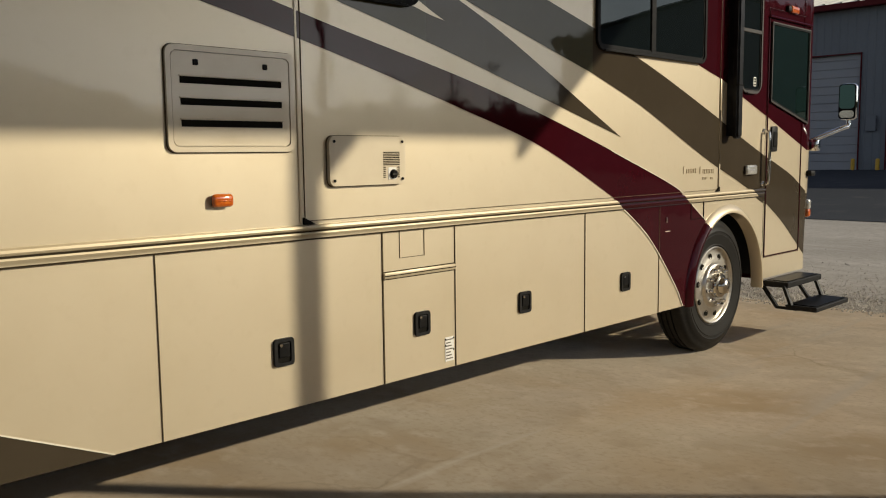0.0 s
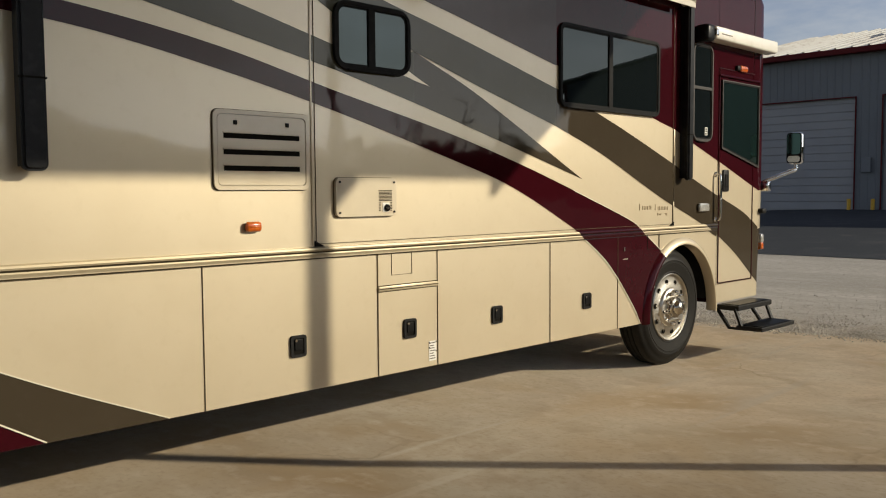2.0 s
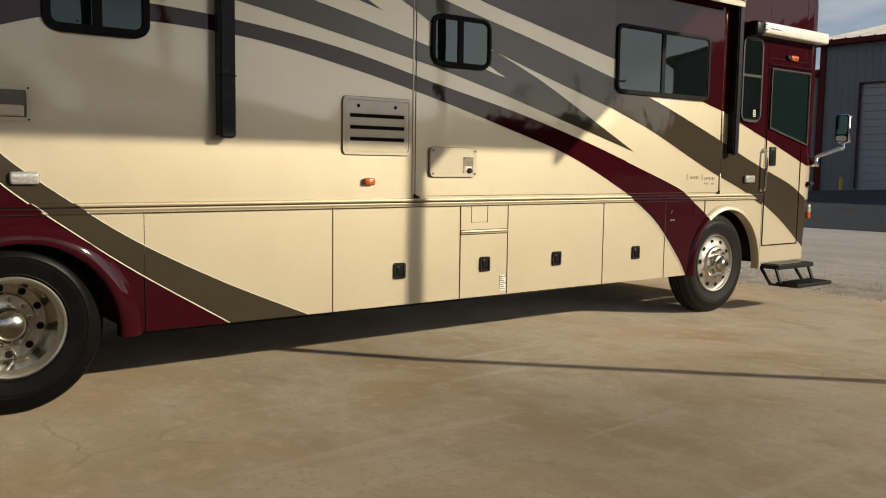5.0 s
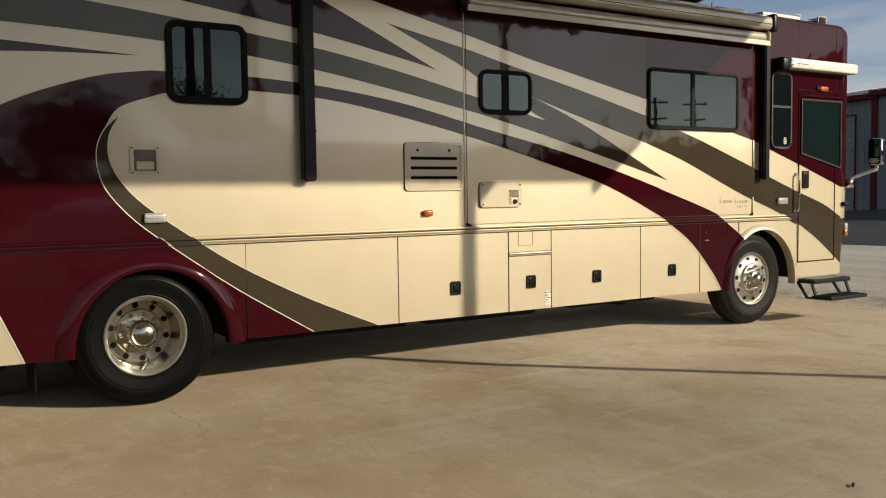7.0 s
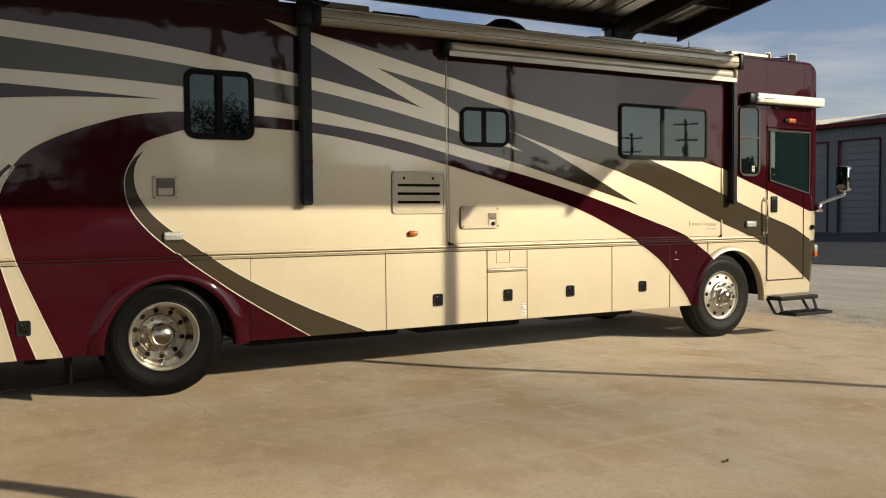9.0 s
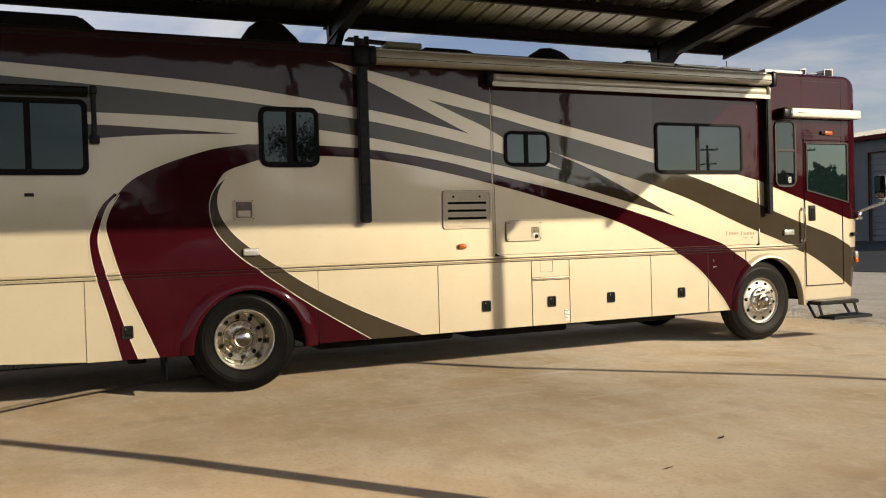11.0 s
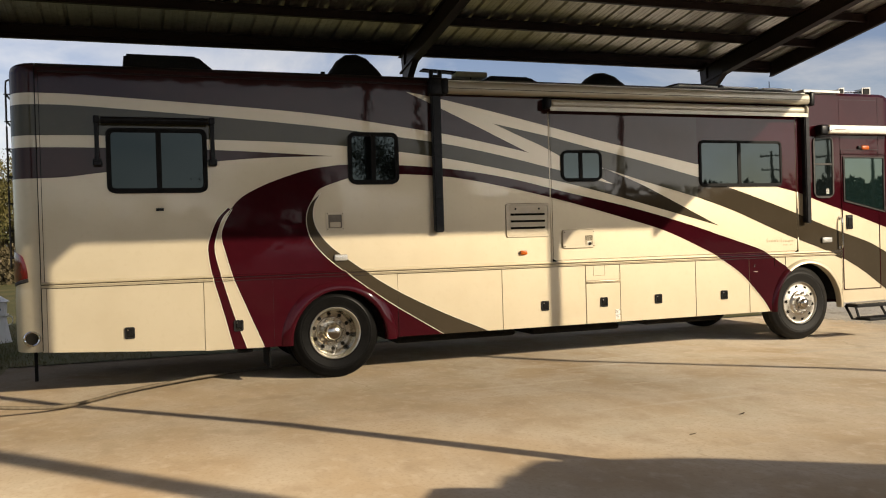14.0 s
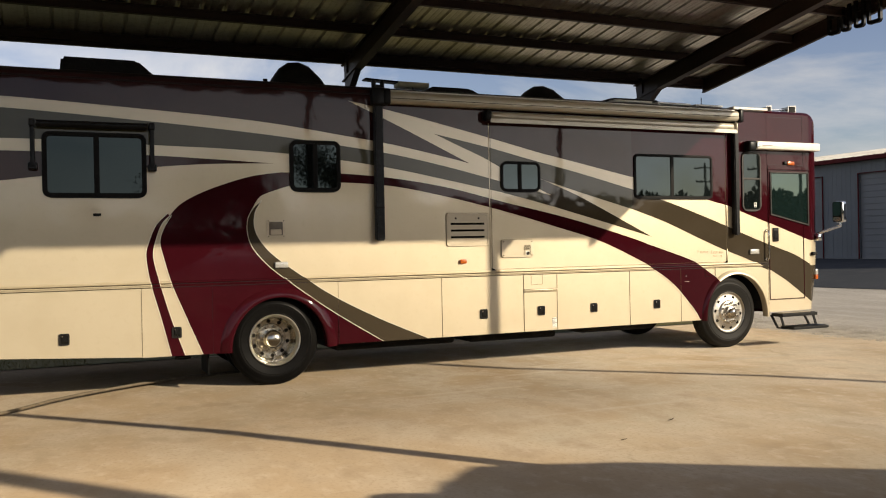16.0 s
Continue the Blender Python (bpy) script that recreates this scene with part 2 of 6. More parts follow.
def bar(p0, p1, w, h, bevel=0.0, bm=None):
    """A square bar from p0 to p1, w wide and h high."""
    p0, p1 = Vector(p0), Vector(p1)
    d = p1 - p0
    b = box(-w / 2, w / 2, -h / 2, h / 2, -d.length / 2, d.length / 2, bevel, 1)
    side = d.normalized()
    up = Vector((0, 0, 1)) if abs(side.z) < 0.95 else Vector((0, 1, 0))
    right = up.cross(side).normalized()
    top = side.cross(right)
    m = Matrix((right, top, side)).transposed().to_4x4()
    b.transform(Matrix.Translation((p0 + p1) / 2) @ m)
    return join(bm, b)


def smooth_line(pts, n):
    """n points, evenly spaced, along a smooth curve through the few given ones."""
    p = [Vector(q) for q in pts]
    p = [2 * p[0] - p[1]] + p + [2 * p[-1] - p[-2]]
    out = []
    for i in range(1, len(p) - 2):
        for k in range(16):
            t = k / 16
            a, b, c, d = p[i - 1], p[i], p[i + 1], p[i + 2]
            out.append(0.5 * (2 * b + (c - a) * t + (2 * a - 5 * b + 4 * c - d) * t * t + (3 * b - a - 3 * c + d) * t ** 3))
    out.append(p[-2])
    run = [0.0]
    for a, b in zip(out, out[1:]):
        run.append(run[-1] + (b - a).length)
    want = np.linspace(0, run[-1], n)
    cols = [np.interp(want, run, [q[k] for q in out]) for k in range(len(out[0]))]
    return [Vector(q) for q in zip(*cols)]


def tube(pts, r, seg=8, bm=None):
    """A round tube along a polyline."""
    b = bmesh.new()
    rings = []
    for i, q in enumerate(pts):
        d = (Vector(pts[min(i + 1, len(pts) - 1)]) - Vector(pts[max(i - 1, 0)])).normalized()
        m = d.to_track_quat("Z", "Y").to_matrix()
        rings.append([b.verts.new(Vector(q) + m @ Vector((r * math.cos(a), r * math.sin(a), 0))) for a in (2 * math.pi * k / seg for k in range(seg))])
    for ra, rb in zip(rings, rings[1:]):
        for k in range(seg):
            b.faces.new((ra[k], ra[(k + 1) % seg], rb[(k + 1) % seg], rb[k]))
    b.faces.new(rings[0])
    b.faces.new(rings[-1])
    return join(bm, b)


def slab_xz(pts, y0, y1, bm=None):
    """A plate with the given outline in x and z, from y0 to y1."""
    b = bmesh.new()
    front = [b.verts.new((x, y0, z)) for x, z in pts]
    back = [b.verts.new((x, y1, z)) for x, z in pts]
    b.faces.new(front)
    b.faces.new(back)
    n = len(pts)
    for k in range(n):
        b.faces.new((front[k], front[(k + 1) % n], back[(k + 1) % n], back[k]))
    bmesh.ops.triangulate(b, faces=[f for f in b.faces if len(f.verts) > 4])
    return join(bm, b)


def rounded(x0, x1, z0, z1, r, seg=5):
    """The outline of a rectangle with round corners."""
    out = []
    for cx, cz, a0 in ((x1 - r, z1 - r, 0), (x0 + r, z1 - r, 90), (x0 + r, z0 + r, 180), (x1 - r, z0 + r, 270)):
        for k in range(seg + 1):
            a = math.radians(a0 + 90 * k / seg)
            out.append((cx + r * math.cos(a), cz + r * math.sin(a)))
    return out


def ring_xz(outer, inner, y0, y1, bm=None):
    """A frame between two outlines with the same number of corners."""
    b = bmesh.new()
    n = len(outer)
    v = [[b.verts.new((x, y, z)) for x, z in line] for line, y in ((outer, y0), (inner, y0), (inner, y1), (outer, y1))]
    for k in range(n):
        j = (k + 1) % n
        for a in range(4):
            c = (a + 1) % 4
            b.faces.new((v[a][k], v[a][j], v[c][j], v[c][k]))
    return join(bm, b)


def lathe_y(profile, seg=48, bm=None):
    """Turns rows of radius and y about the y axis."""
    b = bmesh.new()
    rings = []
    for r, y in profile:
        if r < 1e-5:
            rings.append([b.verts.new((0, y, 0))])
        else:
            rings.append([b.verts.new((r * math.cos(a), y, r * math.sin(a))) for a in (2 * math.pi * k / seg for k in range(seg))])
    for ra, rb in zip(rings, rings[1:]):
        for k in range(seg):
            j = (k + 1) % seg
            if len(ra) == 1 and len(rb) > 1:
                b.faces.new((ra[0], rb[k], rb[j]))
            elif len(rb) == 1 and len(ra) > 1:
                b.faces.new((ra[k], ra[j], rb[0]))
            elif len(ra) > 1:
                b.faces.new((ra[k], ra[j], rb[j], rb[k]))
    return join(bm, b)


def at(bm, x, y, z):
    bm.transform(Matrix.Translation((x, y, z)))
    return bm


# ---- the motorhome ----
coach = thing("motorhome", (0, 0, 0), "cream, maroon and bronze motorhome parked on concrete under a carport", "motorhome")
WIDE = 2.5


def section(side_in, top_in, low, cuts=(2.3,), high=3.5, r=0.12):
    near, far, z1 = side_in, WIDE - side_in, high - top_in
    pts = [(near, low)] + [(near, min(c, z1 - r - 0.01 * (len(cuts) - k))) for k, c in enumerate(cuts)]
    for k in range(7):
        a = math.radians(180 - 15 * k)
        pts.append((near + r + r * math.cos(a), z1 - r + r * math.sin(a)))
    pts.append((WIDE / 2, z1 + 0.03))
    for k in range(7):
        a = math.radians(90 - 15 * k)
        pts.append((far - r + r * math.cos(a), z1 - r + r * math.sin(a)))
    return pts + [(far, min(c, z1 - r - 0.01 * (len(cuts) - k))) for k, c in reversed(list(enumerate(cuts)))] + [(far, low)]


def loft(rows, cuts=(2.3,)):
    """rows: x, side inset, top inset, low edge. cuts: heights at which the paint changes."""
    b = bmesh.new()
    rings = [[b.verts.new((x, y, z)) for y, z in section(s, t, low, cuts)] for x, s, t, low in rows]
    for ra, rb in zip(rings, rings[1:]):
        for k in range(len(ra)):
            b.faces.new((ra[k], ra[(k + 1) % len(ra)], rb[(k + 1) % len(ra)], rb[k]))
    b.faces.new(rings[0])
    b.faces.new(rings[-1])
    return b


def banded(ob, bands):
    """Paints the faces of a cap in bands: rows of lowest height and colour."""
    me = ob.data
    me.materials.clear()
    for _, c in bands:
        me.materials.append(M[c])
    for f in me.polygons:
        f.material_index = max(k for k, (z, _) in enumerate(bands) if f.center.z >= z or k == 0)


upper = part("upper_body", loft([(-3.15, 0, 0, 1.13), (2.0, 0, 0, 1.13), (7.505, 0, 0, 1.13)], (2.3, 3.40)), M["cream"], coach, smooth=30)
banded_later = ((0, "cream"), (3.375, "roof_edge"))
rear_cap = part("rear_cap", loft([(-3.155 - 0.26 * math.sin(math.radians(a)), 0.004 + 0.26 * (1 - math.cos(math.radians(a))), 0.05 * (1 - math.cos(math.radians(a))), 0.46) for a in range(90, -1, -10)], (2.275, 2.60, 2.725, 3.05, 3.17)), M["cream"], coach, smooth=40)
front_cap = part("front_cap", loft([(7.51, 0.001, 0, 0.42), (8.0, 0.001, 0, 0.42)] + [(8.37 + 0.30 * math.sin(math.radians(a)), 0.001 + 0.30 * (1 - math.cos(math.radians(a))), 0.30 * (1 - math.cos(math.radians(a))), 0.42) for a in range(0, 91, 10)], (0.55, 1.11, 1.50)), M["cream"], coach, smooth=40)
for v in front_cap.data.vertices:
    if v.co.x > 8.36 and v.co.z < 1.2:
        v.co.x -= 0.11 * (1.2 - v.co.z) / 0.78 * min((v.co.x - 8.36) / 0.1, 1.0)
banded(upper, banded_later)
banded(rear_cap, ((0, "cream"), (2.275, "plum"), (2.60, "cream"), (2.725, "grey"), (3.05, "cream"), (3.17, "plum")))
banded(front_cap, ((0, "cream"), (0.55, "brown"), (1.11, "cream"), (1.50, "maroon")))


def arch(cx, cz, rx, rz, n=28):
    return [(cx + rx * math.cos(a), cz + rz * math.sin(a)) for a in (math.pi * k / n for k in range(n + 1))]


LOW, TOP, G = 0.365, 1.13, 0.002
def lower(name, x0, x1, z0=LOW, z1=TOP, z0b=None):
    zb = z0 if z0b is None else z0b
    b = slab_xz([(x0 + G, z0), (x1 - G, zb), (x1 - G, z1 - 0.002), (x0 + G, z1 - 0.002)], 0.0, 0.045)
    foot = [e for e in b.edges if all(v.co.y < 1e-5 and v.co.z < 0.5 for v in e.verts) and abs(e.verts[0].co.x - e.verts[1].co.x) > 0.1]
    if foot:
        bmesh.ops.bevel(b, geom=foot, offset=0.016, segments=4, affect="EDGES")
    return part(name, b, M["cream"], coach, smooth=35)


for bay in ((-3.1, -1.51, 0.45, TOP, 0.36), (-1.51, -0.75, 0.355, TOP, 0.35), (0.73, 2.09), (2.09, 3.27), (3.27, 3.78, LOW, 0.885), (3.27, 3.78, 0.925, TOP), (3.78, 4.96), (4.96, 5.85)):
    lower("bay_door", *bay)


def arch_panel(x0, x1, z_left, z_right, cx, cz, rx, rz, material):
    """A side panel with a wheel opening: strips over the arch and the two legs beside it, as one plate."""
    b = bmesh.new()
    pts = arch(cx, cz, rx, rz)[::-1]
    layers = []
    for y in (0.0, 0.045):
        low = [b.verts.new((x, y, z)) for x, z in pts]
        high = [b.verts.new((x, y, TOP - 0.002)) for x, z in pts]
        corners = [b.verts.new(c) for c in ((x0, y, z_left), (pts[0][0], y, z_left), (pts[-1][0], y, z_right), (x1, y, z_right), (x1, y, TOP - 0.002), (x0, y, TOP - 0.002))]
        for k in range(len(pts) - 1):
            b.faces.new((low[k], low[k + 1], high[k + 1], high[k]))
        b.faces.new((corners[0], corners[1], low[0], high[0], corners[5]))
        b.faces.new((low[-1], corners[2], corners[3], corners[4], high[-1]))
        layers.append([corners[0], corners[1]] + low + [corners[2], corners[3]])
    for k in range(len(layers[0]) - 1):
        b.faces.new((layers[0][k], layers[0][k + 1], layers[1][k + 1], layers[1][k]))
    return part("wheel_panel", b, material, coach)


arch_panel(-0.747, 0.727, 0.35, LOW, 0.015, 0.37, 0.575, 0.625, M["maroon"])
arch_panel(5.853, 7.505, LOW, 0.42, 6.87, 0.40, 0.592, 0.63, M["cream"])
part("rear_corner_panel", slab_xz([(-3.15, 0.455), (-3.103, 0.452), (-3.103, TOP - 0.002), (-3.15, TOP - 0.002)], 0.0, 0.045), M["cream"], coach)


def flare(cx, cz, rx, rz, width, a0, a1, material, parent=coach):
    """A rolled lip round a wheel opening, as a swept round-shouldered band."""
    b = bmesh.new()
    rings = []
    n = 36
    prof = [(-0.04, 0.002), (0.0, -0.004), (0.06, -0.010), (0.25, -0.020), (0.5, -0.032), (0.75, -0.040), (0.92, -0.038), (1.0, -0.024), (1.0, 0.06)]
    for k in range(n + 1):
        a = math.radians(a0 + (a1 - a0) * k / n)
        rings.append([b.verts.new((cx + (rx - width * f) * math.cos(a), y, cz + (rz - width * f * 0.9) * math.sin(a))) for f, y in prof])
    for ra, rb in zip(rings, rings[1:]):
        for k in range(len(prof) - 1):
            b.faces.new((ra[k], ra[k + 1], rb[k + 1], rb[k]))
    return part("fender_flare", b, material, parent, smooth=50)


flare(0.015, 0.37, 0.685, 0.70, 0.13, -2, 182, M["maroon"])
flare(6.87, 0.40, 0.645, 0.68, 0.075, -4, 124, M["cream"])
flare(6.87, 0.40, 0.645, 0.68, 0.075, 124, 184, M["maroon"])

# wheel wells and underbody
b = box(-3.2, -0.72, 0.06, 2.44, 0.52, 1.12)
box(0.80, 6.16, 0.06, 2.44, 0.42, 1.12, bm=b)
box(7.48, 8.3, 0.06, 2.44, 0.46, 1.12, bm=b)
box(-0.75, 0.85, 0.55, 1.95, 0.55, 1.12, bm=b)
box(6.1, 7.55, 0.5, 2.0, 0.55, 1.12, bm=b)
box(-0.75, 8.0, 0.05, 2.45, 1.09, 1.125, bm=b)
part("underbody", b, M["under"], coach)
b = box(-3.0, 8.1, 0.75, 0.85, 0.36, 0.55)
box(-3.0, 8.1, 1.65, 1.75, 0.36, 0.55, bm=b)
rod((0.0, 0.3, 0.446), (0.0, 2.2, 0.446), 0.07, bm=b)
rod((6.82, 0.3, 0.446), (6.82, 2.2, 0.40), 0.06, bm=b)
part("chassis_rails", b, M["under"], coach)

for x0, x1 in ((-3.1, -0.75), (0.73, 6.2), (7.5, 8.2)):
    part("far_skirt", box(x0, x1, 2.455, 2.499, 0.33, 1.128), M["cream"], coach)

# added tank-like boxes that keep light out from under the floor
for x0, x1, y0, y1, low in ((0.9, 2.6, 0.75, 2.2, 0.19), (2.9, 4.3, 0.9, 2.3, 0.16), (4.6, 5.9, 0.7, 2.1, 0.21), (-2.9, -1.0, 0.8, 2.2, 0.40)):
    part("underfloor_blocker", box(x0, x1, y0, y1, low, 0.55, 0.04, 2), M["under"], coach)

# belt moulding, in the colours of the stripes that cross it
BELT = ((-3.15, -1.409, "cream"), (-1.409, -1.402, "pinstripe"), (-1.402, -1.315, "maroon"), (-1.315, -1.308, "pinstripe"), (-1.308, -1.193, "cream"), (-1.193, -1.186, "pinstripe"), (-1.186, 0.118, "maroon"), (0.118, 0.127, "pinstripe"), (0.127, 0.36, "brown"), (0.36, 5.335, "cream"), (5.335, 6.205, "maroon"), (6.205, 7.33, "cream"), (7.33, 7.505, "brown"))
LEAN = {-1.409: -0.24, -1.402: -0.24, -1.315: -0.28, -1.308: -0.28, -1.193: -0.36, -1.186: -0.36, 0.118: -1.32, 0.127: -1.32, 0.36: -1.42, 5.335: -1.5, 6.205: -1.8, 7.33: -2.4}
for x0, x1, c in BELT:
    b = bmesh.new()
    prof = [(0.0, 1.124), (-0.007, 1.125), (-0.007, 1.134), (-0.010, 1.139), (-0.013, 1.146), (-0.010, 1.153), (-0.004, 1.156), (-0.006, 1.160), (-0.018, 1.164), (-0.022, 1.173), (-0.018, 1.183), (-0.006, 1.189), (0.0, 1.19)]
    ends = [[b.verts.new((x + LEAN.get(x, 0.0) * (z - 1.157), y, z)) for y, z in prof] for x in (x0, x1)]
    for k in range(len(prof) - 1):
        b.faces.new((ends[0][k], ends[0][k + 1], ends[1][k + 1], ends[1][k]))
    b.faces.new(ends[0])
    b.faces.new(ends[1])
    part("belt_moulding", b, M["belt" if c == "cream" else c], coach, smooth=40)
for x0, x1, c in (q for q in BELT if q[2] != "pinstripe"):
    for z0, z1 in ((1.1545, 1.1605), (1.1185, 1.1245)):
        part("belt_groove", box(x0 + 0.002, x1 - 0.002, -0.0095, 0.0, z0, z1), M["groove" if c == "cream" else "roof_edge"], coach)
for z0, z1 in ((0.902, 0.907), (0.8845, 0.8888), (0.9212, 0.9248)):
    part("strip_groove", box(3.274, 3.774, -0.0175 if z0 > 0.9 and z1 < 0.91 else -0.004, 0.0, z0, z1), M["groove"], coach)
b = box(3.27, 3.775, -0.016, 0.0, 0.889, 0.921, 0.006)
part("trim_strip", b, M["belt"], coach, smooth=40)


# ---- painted stripes, sheets of colour a few millimetres proud of the side ----
def stripe(name, upper, lower_edge, colour, y=-0.003, n=70, label=""):
    ua, lo = smooth_line(upper, n), smooth_line(lower_edge, n)
    b = bmesh.new()
    va = [b.verts.new((q.x, y, q.y)) for q in ua]
    vb = [b.verts.new((q.x, y, q.y)) for q in lo]
    for k in range(n - 1):
        if (ua[k] - lo[k]).length < 1e-4:
            b.faces.new((va[k], va[k + 1], vb[k + 1]))
        elif (ua[k + 1] - lo[k + 1]).length < 1e-4:
            b.faces.new((va[k], va[k + 1], vb[k]))
        else:
            b.faces.new((va[k], va[k + 1], vb[k + 1], vb[k]))
    return part(name, b, M[colour], coach, label)


def pinline(pts, y=-0.006, w=0.007, n=60):
    q = smooth_line(pts, n)
    b = bmesh.new()
    rows = []
    for i, p in enumerate(q):
        d = (q[min(i + 1, n - 1)] - q[max(i - 1, 0)]).normalized()
        s = Vector((-d.y, d.x)) * w / 2
        rows.append((b.verts.new((p.x + s.x, y, p.y + s.y)), b.verts.new((p.x - s.x, y, p.y - s.y))))
    for ra, rb in zip(rows, rows[1:]):
        b.faces.new((ra[0], rb[0], rb[1], ra[1]))
    return part("pinstripe", b, M["pinstripe"], coach)


A_LO = [(-3.15, 3.05), (-2.67, 3.04), (-1.40, 2.96), (-0.59, 2.90), (0.07, 2.84), (0.75, 2.76), (1.47, 2.665), (2.22, 2.52), (2.98, 2.345)]
C_LO = [(-3.15, 2.60), (-2.51, 2.60), (-1.41, 2.585), (-0.73, 2.558), (-0.02, 2.523)]
B_UP = [(0.90, 3.30), (1.20, 3.25), (1.86, 3.12), (2.75, 2.925), (3.52, 2.745), (4.11, 2.625), (5.03, 2.435)]
FORK_UP = [(2.02, 2.94), (2.78, 2.79), (3.43, 2.64), (4.11, 2.49), (5.03, 2.265)]
FORK_LO = [(2.02, 2.94), (2.38, 2.79), (2.70, 2.66), (2.98, 2.52)]
T_LO = [(3.59, 2.38), (4.09, 2.19), (4.53, 1.99), (5.02, 1.755), (5.355, 1.595)]
# top field above the first cream band, from the rear to the tip of the fork, then over the second band
stripe("top_field", [(-3.15, 3.44), (-1.0, 3.44), (0.90, 3.44)], [(-3.15, 3.17), (-2.66, 3.16), (-1.39, 3.09), (-0.58, 3.04), (0.07, 2.98), (0.90, 2.868)], "plum", label="dark plum upper side")
stripe("fork_field", [(0.90, 3.30), (1.34, 3.11), (1.85, 2.88), (2.51, 2.575)], [(0.90, 2.868), (1.47, 2.785), (2.22, 2.64), (2.51, 2.575)], "plum")
stripe("top_field", [(0.90, 3.44), (3.0, 3.44), (5.03, 3.44)], B_UP, "plum")
# bronze band between the cream bands, its shaded grey look put into the colour
stripe("grey_band", A_LO, [(-3.15, 2.725), (-2.51, 2.73), (-1.40, 2.70), (-0.59, 2.68), (0.16, 2.64), (0.75, 2.585), (1.46, 2.49), (2.21, 2.355), (2.98, 2.205)], "grey", label="bronze band in its shaded grey")
stripe("grey_band", [(2.98, 2.345), (3.3, 2.37), (3.59, 2.38)], [(2.98, 2.205), (3.3, 2.13), (3.59, 2.06)], "grey")
stripe("grey_band", T_LO, [(3.59, 2.06), (3.83, 2.0), (4.70, 1.77), (5.355, 1.595)], "brown")
stripe("fork_band", FORK_UP[:2] + [(2.98, 2.745)], FORK_LO, "grey")
stripe("fork_band", [(2.98, 2.745), (3.43, 2.64), (4.11, 2.49), (5.03, 2.265)], [(2.98, 2.52), (3.3, 2.45), (3.59, 2.38), (4.10, 2.235), (4.60, 2.10), (5.03, 1.985)], "grey")
stripe("cream_tip", [(2.98, 2.52), (3.30, 2.37), (3.54, 2.254), (3.63, 2.212), (3.722, 2.174)], [(2.98, 2.345), (3.30, 2.262), (3.503, 2.222), (3.609, 2.195), (3.722, 2.174)], "cream", y=-0.0045)
stripe("rear_field", C_LO, [(-3.15, 2.275), (-2.86, 2.29), (-2.47, 2.34), (-1.41, 2.45), (-0.73, 2.503), (-0.02, 2.523)], "plum", label="dark plum wedge")
# the maroon sweep that rises from the rear wheel and falls to the front one
stripe("maroon_sweep", [(0.05, 2.42), (0.74, 2.42), (1.46, 2.37), (2.21, 2.26), (3.0, 2.08), (3.83, 1.90), (4.53, 1.72), (5.24, 1.51), (6.05, 1.25), (6.18, 1.18)],
       [(0.05, 2.23), (0.25, 2.28), (0.74, 2.31), (1.46, 2.27), (2.21, 2.14), (3.0, 1.96), (3.82, 1.74), (4.53, 1.53), (5.24, 1.22), (5.30, 1.18)], "maroon", label="maroon sweep")
stripe("maroon_sweep", [(6.18, 1.18), (6.28, 1.12), (6.51, 0.98), (6.52, 0.90)], [(5.30, 1.18), (5.71, 0.91), (6.06, 0.55), (6.19, 0.367)], "maroon")
stripe("maroon_sweep", [(6.52, 0.90), (6.40, 0.78), (6.32, 0.55), (6.305, 0.367)], [(6.52, 0.90), (6.41, 0.722), (6.30, 0.545), (6.19, 0.367)], "maroon", n=24)
stripe("maroon_sweep", [(0.05, 2.42), (-0.28, 2.37), (-0.61, 2.27), (-0.86, 2.17), (-1.06, 2.06), (-1.185, 1.93), (-1.26, 1.77), (-1.30, 1.62), (-1.26, 1.43), (-1.18, 1.14)],
       [(0.05, 2.23), (-0.12, 2.17), (-0.21, 2.11), (-0.29, 1.97), (-0.34, 1.82), (-0.32, 1.64), (-0.24, 1.49), (-0.05, 1.29), (0.13, 1.15)], "maroon", n=90)
stripe("maroon_sweep", [(-1.18, 1.14), (-1.04, 0.79), (-0.86, 0.35)], [(-0.70, 1.14), (-0.72, 0.79), (-0.747, 0.35)], "maroon")
stripe("maroon_tail", [(-1.22, 1.94), (-1.34, 1.81), (-1.42, 1.62), (-1.45, 1.47), (-1.41, 1.18), (-1.31, 0.80), (-1.20, 0.352)], [(-1.19, 1.92), (-1.28, 1.83), (-1.35, 1.65), (-1.38, 1.46), (-1.31, 1.15), (-1.19, 0.73), (-1.06, 0.352)], "maroon")
stripe("bronze_tail", [(-0.17, 2.09), (-0.29, 1.97), (-0.34, 1.82), (-0.32, 1.64), (-0.24, 1.49), (-0.05, 1.29), (0.28, 1.04), (0.69, 0.75), (1.29, 0.366)], [(-0.17, 2.09), (-0.25, 1.95), (-0.26, 1.78), (-0.19, 1.62), (-0.04, 1.45), (0.28, 1.21), (0.69, 0.94), (1.25, 0.65), (1.89, 0.366)], "brown", y=-0.005, label="dark bronze tail")
stripe("maroon_wedge", [(0.727, 0.725), (0.95, 0.585), (1.29, 0.366)], [(0.727, 0.366), (0.95, 0.366), (1.29, 0.366)], "maroon")
part("cream_corner", slab_xz([(0.20, 1.127), (0.727, 1.127), (0.727, 0.86), (0.45, 1.02), (0.26, 1.11)], -0.004, -0.0035), M["cream"], coach)
pinline([(-0.17, 2.095), (-0.29, 1.975), (-0.345, 1.82), (-0.325, 1.635), (-0.245, 1.485), (-0.055, 1.285), (0.275, 1.035), (0.685, 0.745), (1.29, 0.368)], y=-0.008)
